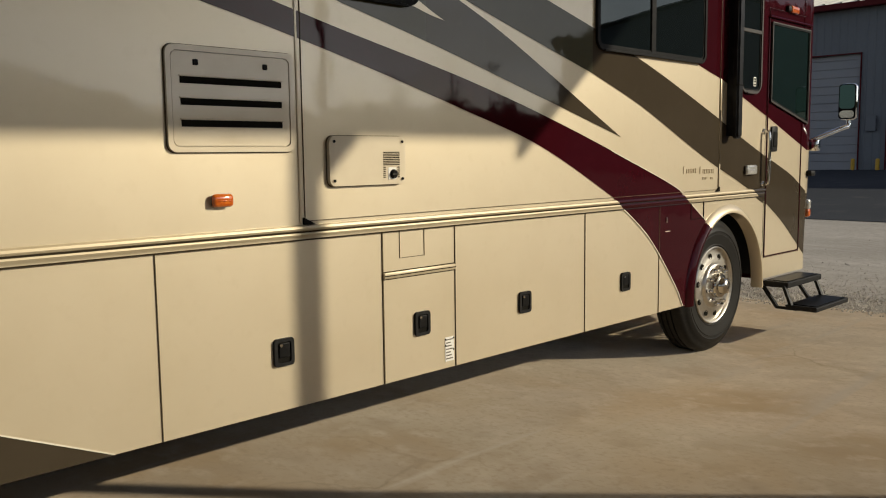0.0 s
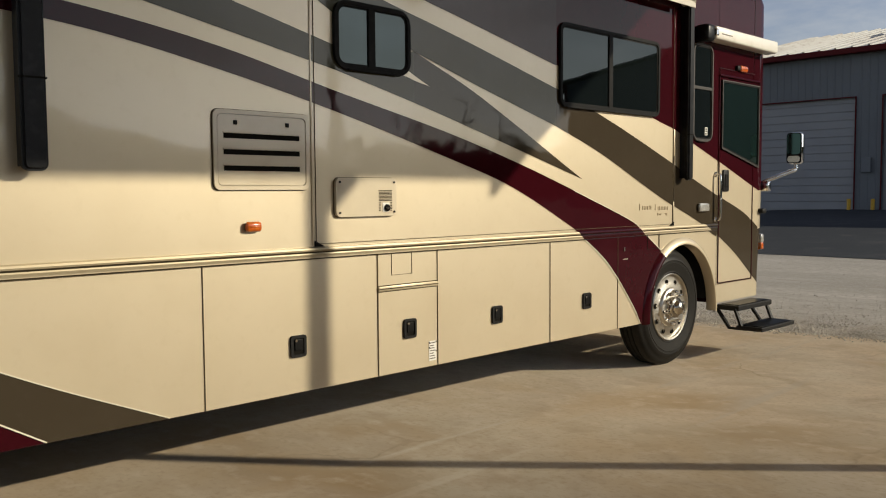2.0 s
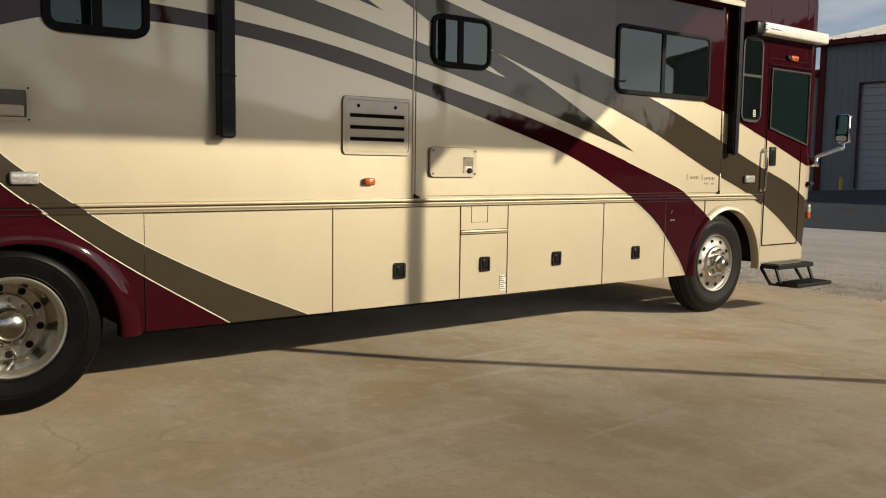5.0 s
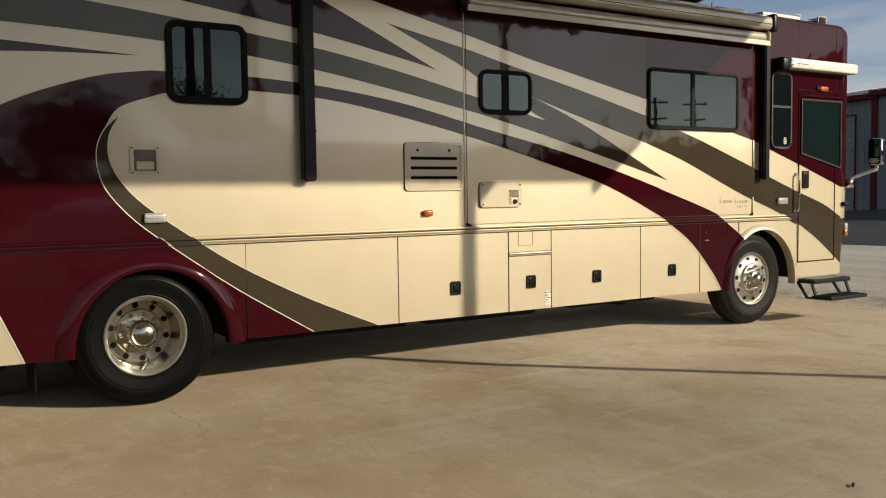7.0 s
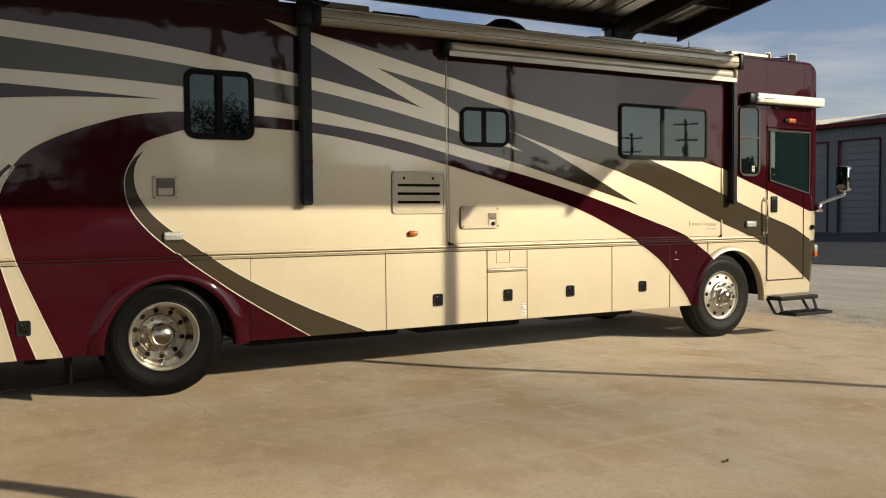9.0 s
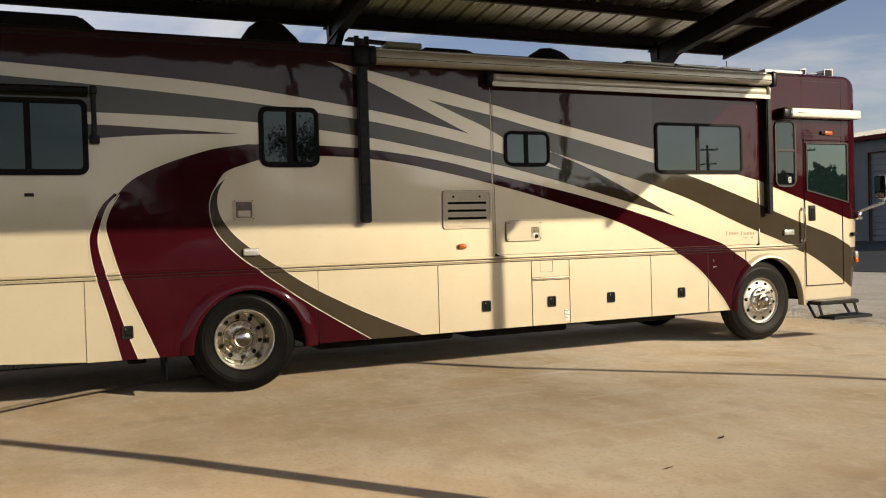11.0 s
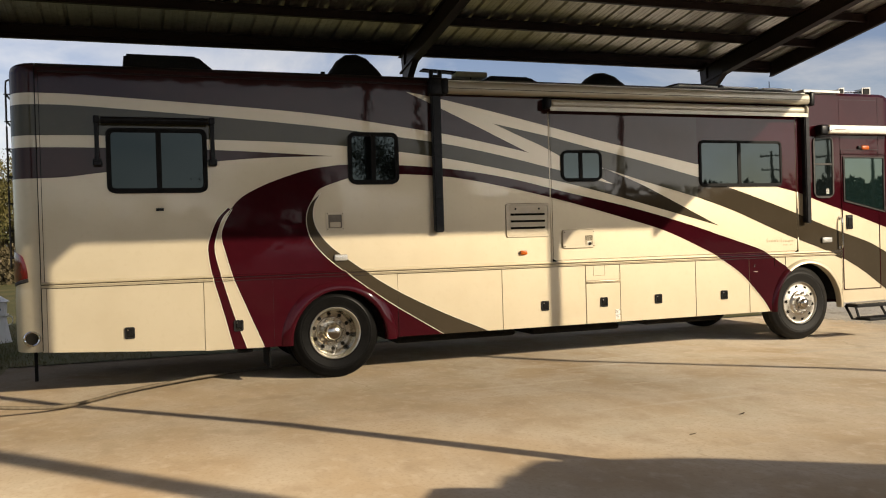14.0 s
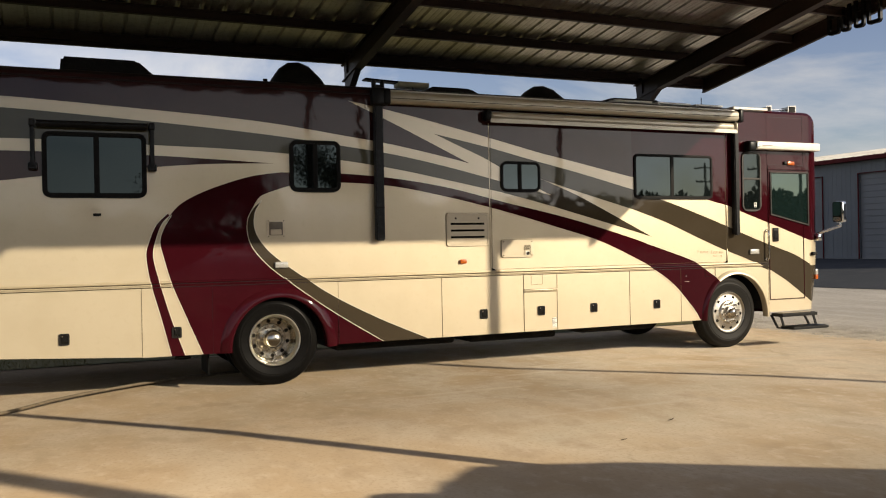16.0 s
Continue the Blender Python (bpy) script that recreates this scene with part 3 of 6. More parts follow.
pinline([(-0.17, 2.09), (-0.25, 1.95), (-0.26, 1.78), (-0.19, 1.62), (-0.04, 1.45), (0.28, 1.21), (0.69, 0.94), (1.25, 0.65), (1.89, 0.368)], y=-0.008, w=0.006)
pinline([(-1.175, 1.925), (-1.265, 1.77), (-1.305, 1.62), (-1.265, 1.43), (-1.185, 1.14), (-1.045, 0.79), (-0.865, 0.355)])
pinline([(-1.22, 1.945), (-1.345, 1.81), (-1.425, 1.62), (-1.455, 1.47), (-1.415, 1.18), (-1.315, 0.80), (-1.205, 0.355)])
pinline([(-1.19, 1.92), (-1.275, 1.83), (-1.345, 1.65), (-1.375, 1.46), (-1.305, 1.15), (-1.185, 0.73), (-1.055, 0.355)])
pinline([(5.30, 1.18), (5.71, 0.91), (6.06, 0.55), (6.19, 0.37)])
pinline([(5.24, 1.51), (6.05, 1.25), (6.28, 1.12), (6.51, 0.98)])
# front stripes, over the slide-out, the side and the entry door
BR_UP = [(5.03, 2.267), (5.64, 2.09), (6.02, 1.97), (6.64, 1.76), (7.05, 1.61), (7.505, 1.455)]
stripe("bronze_band", BR_UP, [(5.03, 1.986), (5.6, 1.80), (6.2, 1.56), (6.6, 1.405), (7.0, 1.27), (7.29, 1.17), (7.505, 1.16)], "brown", label="dark bronze band")
stripe("front_field", [(5.03, 3.44), (6.3, 3.44), (7.505, 3.44)], [(5.03, 2.44), (5.6, 2.33), (6.38, 2.12), (6.74, 2.035), (7.05, 1.93), (7.505, 1.785)], "maroon", label="maroon front side")
stripe("front_field", [(7.51, 3.44), (8.0, 3.44), (8.24, 3.44), (8.36, 3.43)], [(7.51, 1.785), (8.0, 1.62), (8.24, 1.54), (8.36, 1.50)], "maroon")
stripe("bronze_band", [(7.51, 1.455), (8.0, 1.30), (8.24, 1.19), (8.36, 1.13)], [(7.51, 1.08), (7.88, 0.88), (8.24, 0.64), (8.36, 0.555)], "brown")
stripe("bronze_band", [(7.34, 1.126), (7.42, 1.126), (7.505, 1.126)], [(7.34, 1.126), (7.42, 1.09), (7.505, 1.06)], "brown", n=12)
# field of cream on the flat of the front cap, under the stripes
stripe("cream_field", [(7.51, 1.80), (8.0, 1.64), (8.24, 1.56), (8.36, 1.52)], [(7.51, 1.42), (8.0, 1.27), (8.24, 1.16), (8.36, 1.10)], "cream", y=-0.0015, n=12)
stripe("cream_field", [(7.51, 1.10), (7.88, 0.90), (8.24, 0.66), (8.36, 0.575)], [(7.51, 0.425), (7.88, 0.425), (8.24, 0.425), (8.36, 0.425)], "cream", y=-0.0015, n=12)


def seam(x0, z0, x1, z1, w=0.006, y=-0.007, colour="seam"):
    d = Vector((x1 - x0, z1 - z0)).normalized()
    s = Vector((-d.y, d.x)) * w / 2
    return part("panel_seam", slab_xz([(x0 + s.x, z0 + s.y), (x1 + s.x, z1 + s.y), (x1 - s.x, z1 - s.y), (x0 - s.x, z0 - s.y)], y, 0.0), M[colour], coach)


for x, z0 in ((-3.1, 0.45), (-1.51, 0.36), (-0.75, 0.35), (0.73, LOW), (2.09, LOW), (3.27, LOW), (3.78, LOW), (4.96, LOW), (5.85, LOW)):
    if x == -0.75:
        seam(x, z0, x, 1.132, 0.0022, -0.0056, "roof_edge")
    elif x == 0.73:
        seam(x, z0, x, 0.86, 0.0024, -0.0072, "roof_edge")
        seam(x, 0.86, x, 1.132, 0.003, -0.0056, "hairline")
    else:
        seam(x, z0, x, 1.132, 0.003 if x != 3.27 else 0.006, -0.0056, "hairline")
seam(-3.15, 0.47, -3.15, 3.45, 0.008)
seam(-3.115, 1.19, -3.115, 3.40, 0.005)
seam(6.48, 1.19, 6.48, 0.99, 0.004)
seam(6.29, 1.15, 6.29, 1.0, 0.004)
seam(6.29, 1.0, 6.48, 1.0, 0.004)

# slide-out room: a lip frame round its flush front wall
SL0, SL1, SLB, SLT = 2.815, 6.70, 1.205, 3.10
for x, z0, z1, c in ((SL0 - 0.030, SLB - 0.01, SLT, "cream"), (SL1 + 0.012, SLB - 0.01, 1.40, "cream"), (SL1 + 0.012, 1.402, 1.81, "brown"), (SL1 + 0.012, 1.812, 2.045, "cream"), (SL1 + 0.012, 2.047, SLT, "maroon")):
    part("slide_out_trim", box(x, x + 0.012, -0.0055, 0.0, z0, z1, 0.002), M[c], coach, smooth=40)
seam(SL0, SLB, SL0, SLT, 0.0022, -0.0052, "hairline")
seam(SL1, SLB, SL1, SLT, 0.0035, -0.0054, "hairline")
seam(SL0, SLB, SL1, SLB, 0.003, -0.0056, "hairline")
part("corner_seal", slab_xz([(SL0 - 0.012, 1.19), (SL0 + 0.05, 1.19), (SL0 - 0.012, 1.222)], -0.014, 0.0), M["seam"], coach)
part("corner_seal", slab_xz([(SL1 - 0.05, 1.19), (SL1 + 0.01, 1.19), (SL1 + 0.01, 1.225)], -0.014, 0.0), M["seam"], coach)


def latch(x, z, w=0.105, h=0.125):
    ob = part("latch", ring_xz(rounded(x - w / 2, x + w / 2, z - h / 2, z + h / 2, 0.018), rounded(x - w / 2 + 0.016, x + w / 2 - 0.016, z - h / 2 + 0.016, z + h / 2 - 0.016, 0.012), -0.014, 0.0), M["plastic"], coach, "black paddle latch", smooth=40)
    part("recess", slab_xz(rounded(x - w / 2 + 0.012, x + w / 2 - 0.012, z - h / 2 + 0.012, z + h / 2 - 0.012, 0.012), -0.006, -0.001), M["seam"], ob)
    part("paddle", box(x - w / 2 + 0.026, x + w / 2 - 0.022, -0.013, -0.004, z - h / 2 + 0.038, z + h / 2 - 0.022, 0.004), M["frame"], ob)
    part("key_lock", rod((x - w / 2 + 0.034, -0.017, z + h / 2 - 0.030), (x - w / 2 + 0.034, -0.010, z + h / 2 - 0.030), 0.008), M["chrome"], ob)


for x, z in ((-2.295, 0.605), (-1.145, 0.615), (2.675, 0.632), (3.53, 0.635), (4.36, 0.637), (5.42, 0.637)):
    latch(x, z)


def window(x0, x1, z0, z1, r, mullion, fw=0.038, glass="glass", frame_mat="frame"):
    ob = part("window", ring_xz(rounded(x0, x1, z0, z1, r, 7), rounded(x0 + fw, x1 - fw, z0 + fw, z1 - fw, r * 0.55, 7), -0.022, 0.0), M[frame_mat], coach, "black-framed tinted window", smooth=40)
    part("inner_frame", ring_xz(rounded(x0 + fw - 0.004, x1 - fw + 0.004, z0 + fw - 0.004, z1 - fw + 0.004, r * 0.55, 7), rounded(x0 + fw + 0.012, x1 - fw - 0.012, z0 + fw + 0.012, z1 - fw - 0.012, r * 0.5, 7), -0.014, -0.002), M["frame"], ob, smooth=40)
    if mullion:
        part("pane", box(x0 + fw, mullion, -0.009, -0.005, z0 + fw, z1 - fw), M[glass], ob)
        part("pane", box(mullion, x1 - fw, -0.012, -0.008, z0 + fw, z1 - fw), M[glass], ob)
        part("mullion", box(mullion - 0.028, mullion + 0.028, -0.019, -0.004, z0 + fw * 0.8, z1 - fw * 0.8, 0.005), M[frame_mat], ob)
    else:
        part("pane", box(x0 + fw, x1 - fw, -0.010, -0.006, z0 + fw, z1 - fw), M[glass], ob)
    part("drip_lip", box(x0 + r, x1 - r, -0.030, -0.015, z0 - 0.006, z0 + 0.008, 0.003), M[frame_mat], ob)
    return ob


window(-2.475, -1.43, 2.115, 2.815, 0.075, -1.94)
window(0.165, 0.785, 2.195, 2.805, 0.085, 0.475)
window(2.952, 3.545, 2.215, 2.615, 0.095, 3.235, fw=0.027)
window(5.06, 6.445, 2.135, 2.765, 0.07, 5.72, fw=0.026)
M["dull_trim"] = principled("dull grey metal trim", (0.042, 0.038, 0.035), rough=0.5, metal=0.2, spec=0.2, scales=((20, 0.5, 0.8, (0.07, 0.063, 0.058)),))
ob = window(7.01, 7.375, 1.955, 2.845, 0.10, None, fw=0.022, frame_mat="dull_trim")
part("cross_bar", box(7.03, 7.355, -0.020, -0.006, 2.425, 2.455, 0.004), M["dull_trim"], ob)
part("sticker", box(7.240, 7.288, -0.0125, -0.0105, 2.012, 2.085), M["label"], ob)
for z in (2.025, 2.05, 2.07):
    part("print_bar", box(7.247, 7.281, -0.0135, -0.012, z - 0.006, z + 0.006), M["seam"], ob)

# entry door
M["mirror_glass"] = principled("green tinted mirror", (0.05, 0.088, 0.078), rough=0.03, metal=1.0, scales=((9, 0.5, 0.9, (0.045, 0.078, 0.068)),))
DX0, DX1 = 7.525, 8.30
for args in ((DX0, 0.60, DX0, 2.66), (DX0, 2.66, 8.24, 2.66), (DX0, 0.60, 8.24, 0.60), (8.235, 0.60, 8.235, 2.66), (8.235, 2.70, 8.235, 3.42), (7.51, 3.385, 8.22, 3.385)):
    seam(*args, w=0.0028, y=-0.0062, colour="hairline" if args[1] < 1.0 and args[3] < 1.0 else "roof_edge")
door = part("entry_door", ring_xz(rounded(DX0 + 0.004, 8.235, 0.605, 2.655, 0.02), rounded(DX0 + 0.014, 8.225, 0.615, 2.645, 0.016), -0.008, 0.0), M["maroon"], coach, "maroon and cream entry door")
GX0, GX1 = 7.566, 8.328
outer = [(GX0, 1.905), (GX1, 1.735), (GX1, 2.545), (GX0, 2.545)]
inner = [(GX0 + 0.018, 1.922), (GX1 - 0.018, 1.758), (GX1 - 0.018, 2.527), (GX0 + 0.018, 2.527)]
part("window_frame", ring_xz(outer, inner, -0.018, 0.0), M["frame"], door)
part("bright_trim", ring_xz([(GX0 - 0.006, 1.899), (GX1 + 0.006, 1.727), (GX1 + 0.006, 2.551), (GX0 - 0.006, 2.551)], [(GX0 + 0.005, 1.911), (GX1 - 0.005, 1.742), (GX1 - 0.005, 2.540), (GX0 + 0.005, 2.540)], -0.021, -0.010), M["dull_trim"], door)
part("pane", slab_xz(inner, -0.010, -0.006), M["door_glass"], door)
part("door_hood", box(7.515, 8.362, -0.024, 0.0, 2.580, 2.598, 0.006), M["maroon"], door)
for x in (7.520, 8.348):
    part("door_bead", box(x, x + 0.012, -0.012, 0.0, 1.75, 2.580, 0.004), M["maroon"], door)
ob = part("door_latch", box(7.60, 7.715, -0.020, 0.0, 1.49, 1.70, 0.012), M["plastic"], door, "black paddle door latch", smooth=40)
part("paddle", box(7.62, 7.695, -0.028, -0.012, 1.53, 1.66, 0.008), M["frame"], ob)
rail = part("grab_rail", tube(smooth_line([(7.475, 0.0, 1.222), (7.475, -0.03, 1.222), (7.476, -0.05, 1.245), (7.478, -0.055, 1.43), (7.476, -0.05, 1.632), (7.475, -0.03, 1.655), (7.475, 0.0, 1.655)], 34), 0.0125, 10), M["chrome"], coach, "slender chrome grab rail", smooth=60)
for z in (1.222, 1.655):
    part("rail_foot", at(lathe_y([(0.0, -0.012), (0.019, -0.012), (0.025, -0.006), (0.026, 0.0)], 18), 7.475, 0.0, z), M["chrome"], rail, smooth=40)


def lamp(x0, x1, z0, z1, lens):
    ob = part("marker_lamp", box(x0 + 0.006, x1 - 0.006, -0.014, 0.0, z0 + 0.006, z1 - 0.006, 0.006), M["plastic"], coach, smooth=50)
    part("lens", box(x0, x1, -0.037, -0.006, z0, z1, 0.017, 4), M[lens], ob, smooth=60)
    part("lens_rib", box(x0 + 0.02, x1 - 0.02, -0.0395, -0.033, (z0 + z1) / 2 - 0.004, (z0 + z1) / 2 + 0.004, 0.003), M[lens], ob, smooth=50)


lamp(2.340, 2.438, 1.290, 1.345, "amber")
lamp(7.895, 8.045, 2.655, 2.717, "amber")
part("marker_base", box(7.835, 7.90, -0.030, 0.0, 2.662, 2.712, 0.012, 3), M["plastic"], coach, smooth=50)
lamp(-0.035, 0.125, 1.30, 1.375, "clear_lens")
lamp(7.13, 7.31, 1.305, 1.385, "clear_lens")

# louvred service panel
vent = part("vent_panel", ring_xz(rounded(2.165, 2.765, 1.515, 1.935, 0.035), rounded(2.187, 2.743, 1.537, 1.913, 0.025), -0.016, 0.0), M["cream_panel"], coach, "cream louvred service panel", smooth=40)
part("door_gap", ring_xz(rounded(2.1615, 2.7685, 1.5115, 1.9385, 0.037), rounded(2.164, 2.766, 1.514, 1.936, 0.035), -0.007, 0.0), M["hairline"], vent)
part("vent_door", slab_xz(rounded(2.190, 2.740, 1.540, 1.910, 0.025), -0.013, -0.001), M["cream_panel"], vent)
for z in (1.80, 1.715, 1.63):
    part("louvre_slot", box(2.225, 2.70, -0.016, -0.010, z - 0.014, z + 0.014), M["seam"], vent)
    part("louvre_lip", box(2.220, 2.705, -0.021, -0.012, z + 0.013, z + 0.020, 0.002), M["cream_panel"], vent)
for x in (2.295, 2.62):
    part("quarter_latch", box(x - 0.012, x + 0.012, -0.019, -0.012, 1.858, 1.882, 0.004), M["frame"], vent)

# water heater door
heater = part("heater_door", slab_xz(rounded(2.945, 3.415, 1.355, 1.585, 0.034), -0.024, 0.0), M["cream_panel"], coach, "cream water heater door")
part("door_gap", ring_xz(rounded(2.9415, 3.4185, 1.3515, 1.5885, 0.036), rounded(2.944, 3.416, 1.354, 1.586, 0.034), -0.006, 0.0), M["hairline"], heater)
for k in range(8):
    part("grille_slot", box(3.268, 3.374, -0.0255, -0.0225, 1.506 - 0.0085 * k, 1.511 - 0.0085 * k), M["groove"], heater)
for k in range(6):
    for x in (3.268, 3.360):
        part("grille_slot", box(x, x + 0.014, -0.0255, -0.0225, 1.434 - 0.0095 * k, 1.439 - 0.0095 * k), M["groove"], heater)
part("knob_plate", box(3.298, 3.352, -0.027, -0.022, 1.378, 1.436, 0.004), M["label"], heater)
part("exhaust_port", at(lathe_y([(0.0, -0.016), (0.014, -0.016), (0.021, -0.010), (0.023, 0.0)], 20), 3.331, -0.026, 1.404), M["frame"], heater, smooth=40)
part("exhaust_bar", box(3.314, 3.348, -0.046, -0.040, 1.4015, 1.4065, 0.002), M["chrome"], heater)
for x, z in ((2.97, 1.38), (2.97, 1.56), (3.39, 1.38), (3.39, 1.56)):
    part("screw", rod((x, -0.031, z), (x, -0.026, z), 0.007, seg=8), M["frame"], heater)

# fuel hatch, sticker, small fittings
for args in ((3.385, 0.985, 3.385, 1.135), (3.555, 0.985, 3.555, 1.135), (3.385, 0.985, 3.555, 0.985)):
    seam(*args, w=0.0024, y=-0.0035, colour="hairline")
st = part("sticker", box(3.70, 3.765, -0.003, 0.0, 0.40, 0.53), M["label"], coach, "white printed sticker")
for k in range(7):
    part("print_bar", box(3.705, 3.755 - 0.008 * (k % 3), -0.0045, -0.002, 0.412 + 0.017 * k, 0.418 + 0.017 * k), M["ink"], st)
for x, z in ((3.703, 0.52), (3.762, 0.522), (3.703, 0.487), (3.762, 0.46)):
    part("print_dot", box(x - 0.004, x + 0.004, -0.0048, -0.002, z - 0.005, z + 0.005), M["seam"], st)
# brand script, drawn as plain bars
for x0, x1, z0, z1 in ((6.165, 6.205, 1.335, 1.39), (6.212, 6.38, 1.34, 1.372), (6.41, 6.45, 1.33, 1.385), (6.457, 6.64, 1.332, 1.364), (6.45, 6.55, 1.288, 1.305), (6.575, 6.63, 1.286, 1.304)):
    for k in range(int((x1 - x0) / 0.026) or 1):
        part("brand_bar", box(x0 + 0.026 * k + 0.003, x0 + 0.026 * k + 0.006, -0.0045, 0.0, z0, z1), M["script"], coach)
        part("brand_bar", box(x0 + 0.026 * k + 0.003, x0 + 0.026 * k + 0.018, -0.0045, 0.0, (z0 if k % 2 else z1 - 0.003), (z0 + 0.003 if k % 2 else z1)), M["script"], coach)
M["recess"] = principled("shadowed hatch recess", (0.14, 0.115, 0.085), rough=0.6, scales=((20, 0.5, 0.8, (0.18, 0.15, 0.11)),))
hatch = part("filler_hatch", ring_xz(rounded(-0.115, 0.095, 1.66, 1.865, 0.012), rounded(-0.09, 0.07, 1.685, 1.84, 0.01), -0.014, 0.0), M["cream_panel"], coach, "recessed filler hatch")
part("recess", box(-0.09, 0.07, -0.004, -0.001, 1.685, 1.84), M["recess"], hatch)
part("cover", box(-0.075, 0.055, -0.022, -0.003, 1.69, 1.755, 0.01), M["cream_panel"], hatch)
for x, z in ((-0.10, 1.673), (-0.10, 1.852), (0.08, 1.673), (0.08, 1.852)):
    part("screw", rod((x, -0.017, z), (x, -0.012, z), 0.006, seg=8), M["frame"], hatch)
part("vent_slot", box(-1.985, -1.905, -0.012, 0.0, 1.915, 1.945, 0.004), M["plastic"], coach)
part("key_tab", box(5.935, 5.945, -0.012, 0.0, 1.0, 1.035, 0.003), M["chrome"], coach)
part("key_tab", box(5.925, 5.995, -0.005, 0.0, 0.933, 0.937), M["pinstripe"], coach)
part("side_marker", box(8.38, 8.48, -0.045, 0.05, 1.265, 1.315, 0.012), M["plastic"], coach, smooth=50)
cl = part("corner_lamp", box(8.48, 8.552, 0.010, 0.10, 0.955, 1.05, 0.02, 3), M["clear_lens"], coach, "clear and amber corner lamp", smooth=50)
part("amber_lens", box(8.483, 8.554, 0.012, 0.10, 0.885, 0.965, 0.02, 3), M["amber"], cl, smooth=50)

# tail lamp, exhaust, ladder at the rear
def on_corner(left, right, low, high, lift, nu=10, nv=6):
    """A plate bent round the rear corner; left, right, low and high run along its edges from 0 to 1."""
    b = bmesh.new()
    rows = []
    for d in (lift, -0.02):
        grid = []
        for i in range(nu + 1):
            u = i / nu
            col = []
            for k in range(nv + 1):
                v = k / nv
                a = math.radians(right(v) + (left(v) - right(v)) * u)
                edge = d - (0.006 if d > 0 and (i in (0, nu) or k in (0, nv)) else 0.0)
                z = low(u) + (high(u) - low(u)) * v
                col.append(b.verts.new((-3.155 - (0.26 + edge) * math.sin(a), 0.264 - (0.26 + edge) * math.cos(a), z)))
            grid.append(col)
        rows.append(grid)
    for grid in rows:
        for ca, cb in zip(grid, grid[1:]):
            for k in range(nv):
                b.faces.new((ca[k], ca[k + 1], cb[k + 1], cb[k]))
    rim = lambda g: [c[0] for c in g] + g[-1][1:] + [c[-1] for c in reversed(g[:-1])] + g[0][-2:0:-1]
    ra, rb = rim(rows[0]), rim(rows[1])
    for k in range(len(ra)):
        b.faces.new((ra[k], ra[(k + 1) % len(ra)], rb[(k + 1) % len(ra)], rb[k]))
    return b


tail = part("tail_lamp", on_corner(lambda v: 86, lambda v: 27 + 12 * v * v, lambda u: 1.235 - 0.055 * u, lambda u: 1.455 + 0.075 * u ** 0.6, 0.013), M["red_lens"], coach, "tapered red tail lamp", smooth=40)
part("reverse_lens", on_corner(lambda v: 86, lambda v: 26 + v, lambda u: 1.195 - 0.050 * u, lambda u: 1.233 - 0.055 * u, 0.012), M["dull_trim"], tail, "dull grey lower lens", smooth=40)
part("rear_bumper", on_corner(lambda v: 88, lambda v: 4, lambda u: 0.475, lambda u: 1.12, 0.012), M["cream"], coach, "cream rear bumper corner", smooth=40)
exh = part("exhaust_pipe", at(lathe_y([(0.0, 0.12), (0.062, 0.12), (0.062, -0.02), (0.073, -0.028), (0.082, -0.02), (0.082, 0.1)], 28), -3.25, -0.002, 0.605), M["chrome"], coach, "chrome exhaust tip", smooth=50)
part("pipe_bore", slab_xz([(-3.25 + 0.064 * math.cos(math.pi * k / 12), 0.605 + 0.064 * math.sin(math.pi * k / 12)) for k in range(24)], -0.021, -0.008), M["seam"], exh)
lad = part("ladder", tube(smooth_line([(-3.40, 0.30, 3.36), (-3.445, 0.28, 3.33), (-3.455, 0.28, 3.2), (-3.455, 0.28, 2.2), (-3.455, 0.28, 1.35)], 30), 0.010, 8), M["dull_trim"], coach, "thin dark metal ladder", smooth=60)
part("ladder_rail", tube(smooth_line([(-3.40, 0.72, 3.36), (-3.445, 0.70, 3.33), (-3.455, 0.70, 3.2), (-3.455, 0.70, 2.2), (-3.455, 0.70, 1.35)], 30), 0.010, 8), M["dull_trim"], lad, smooth=60)
for k in range(7):
    part("rung", rod((-3.455, 0.28, 1.45 + 0.29 * k), (-3.455, 0.70, 1.45 + 0.29 * k), 0.010), M["dull_trim"], lad)
    part("bracket", rod((-3.475, 0.28, 1.45 + 0.29 * k), (-3.39, 0.28, 1.45 + 0.29 * k), 0.007), M["black"], lad)
part("mud_flap", box(-0.80, -0.78, 0.12, 0.62, 0.10, 0.55, 0.004), M["rubber"], coach)
part("drag_strap", box(-3.25, -3.215, 0.12, 0.14, 0.14, 0.47, 0.004), M["rubber"], coach)
for x in (-2.1, -1.35):
    part("drain_pipe", rod((x, 0.35, 0.50), (x, 0.35, 0.36), 0.025), M["plastic"], coach)
part("jack_foot", at(lathe_y([(0, 0), (0.09, 0), (0.09, 0.03), (0.03, 0.04), (0.03, 0.2)], 16), 0, 0, 0), M["under"], coach).matrix_basis = pose(-1.05, 0.3, 0.28, 90)


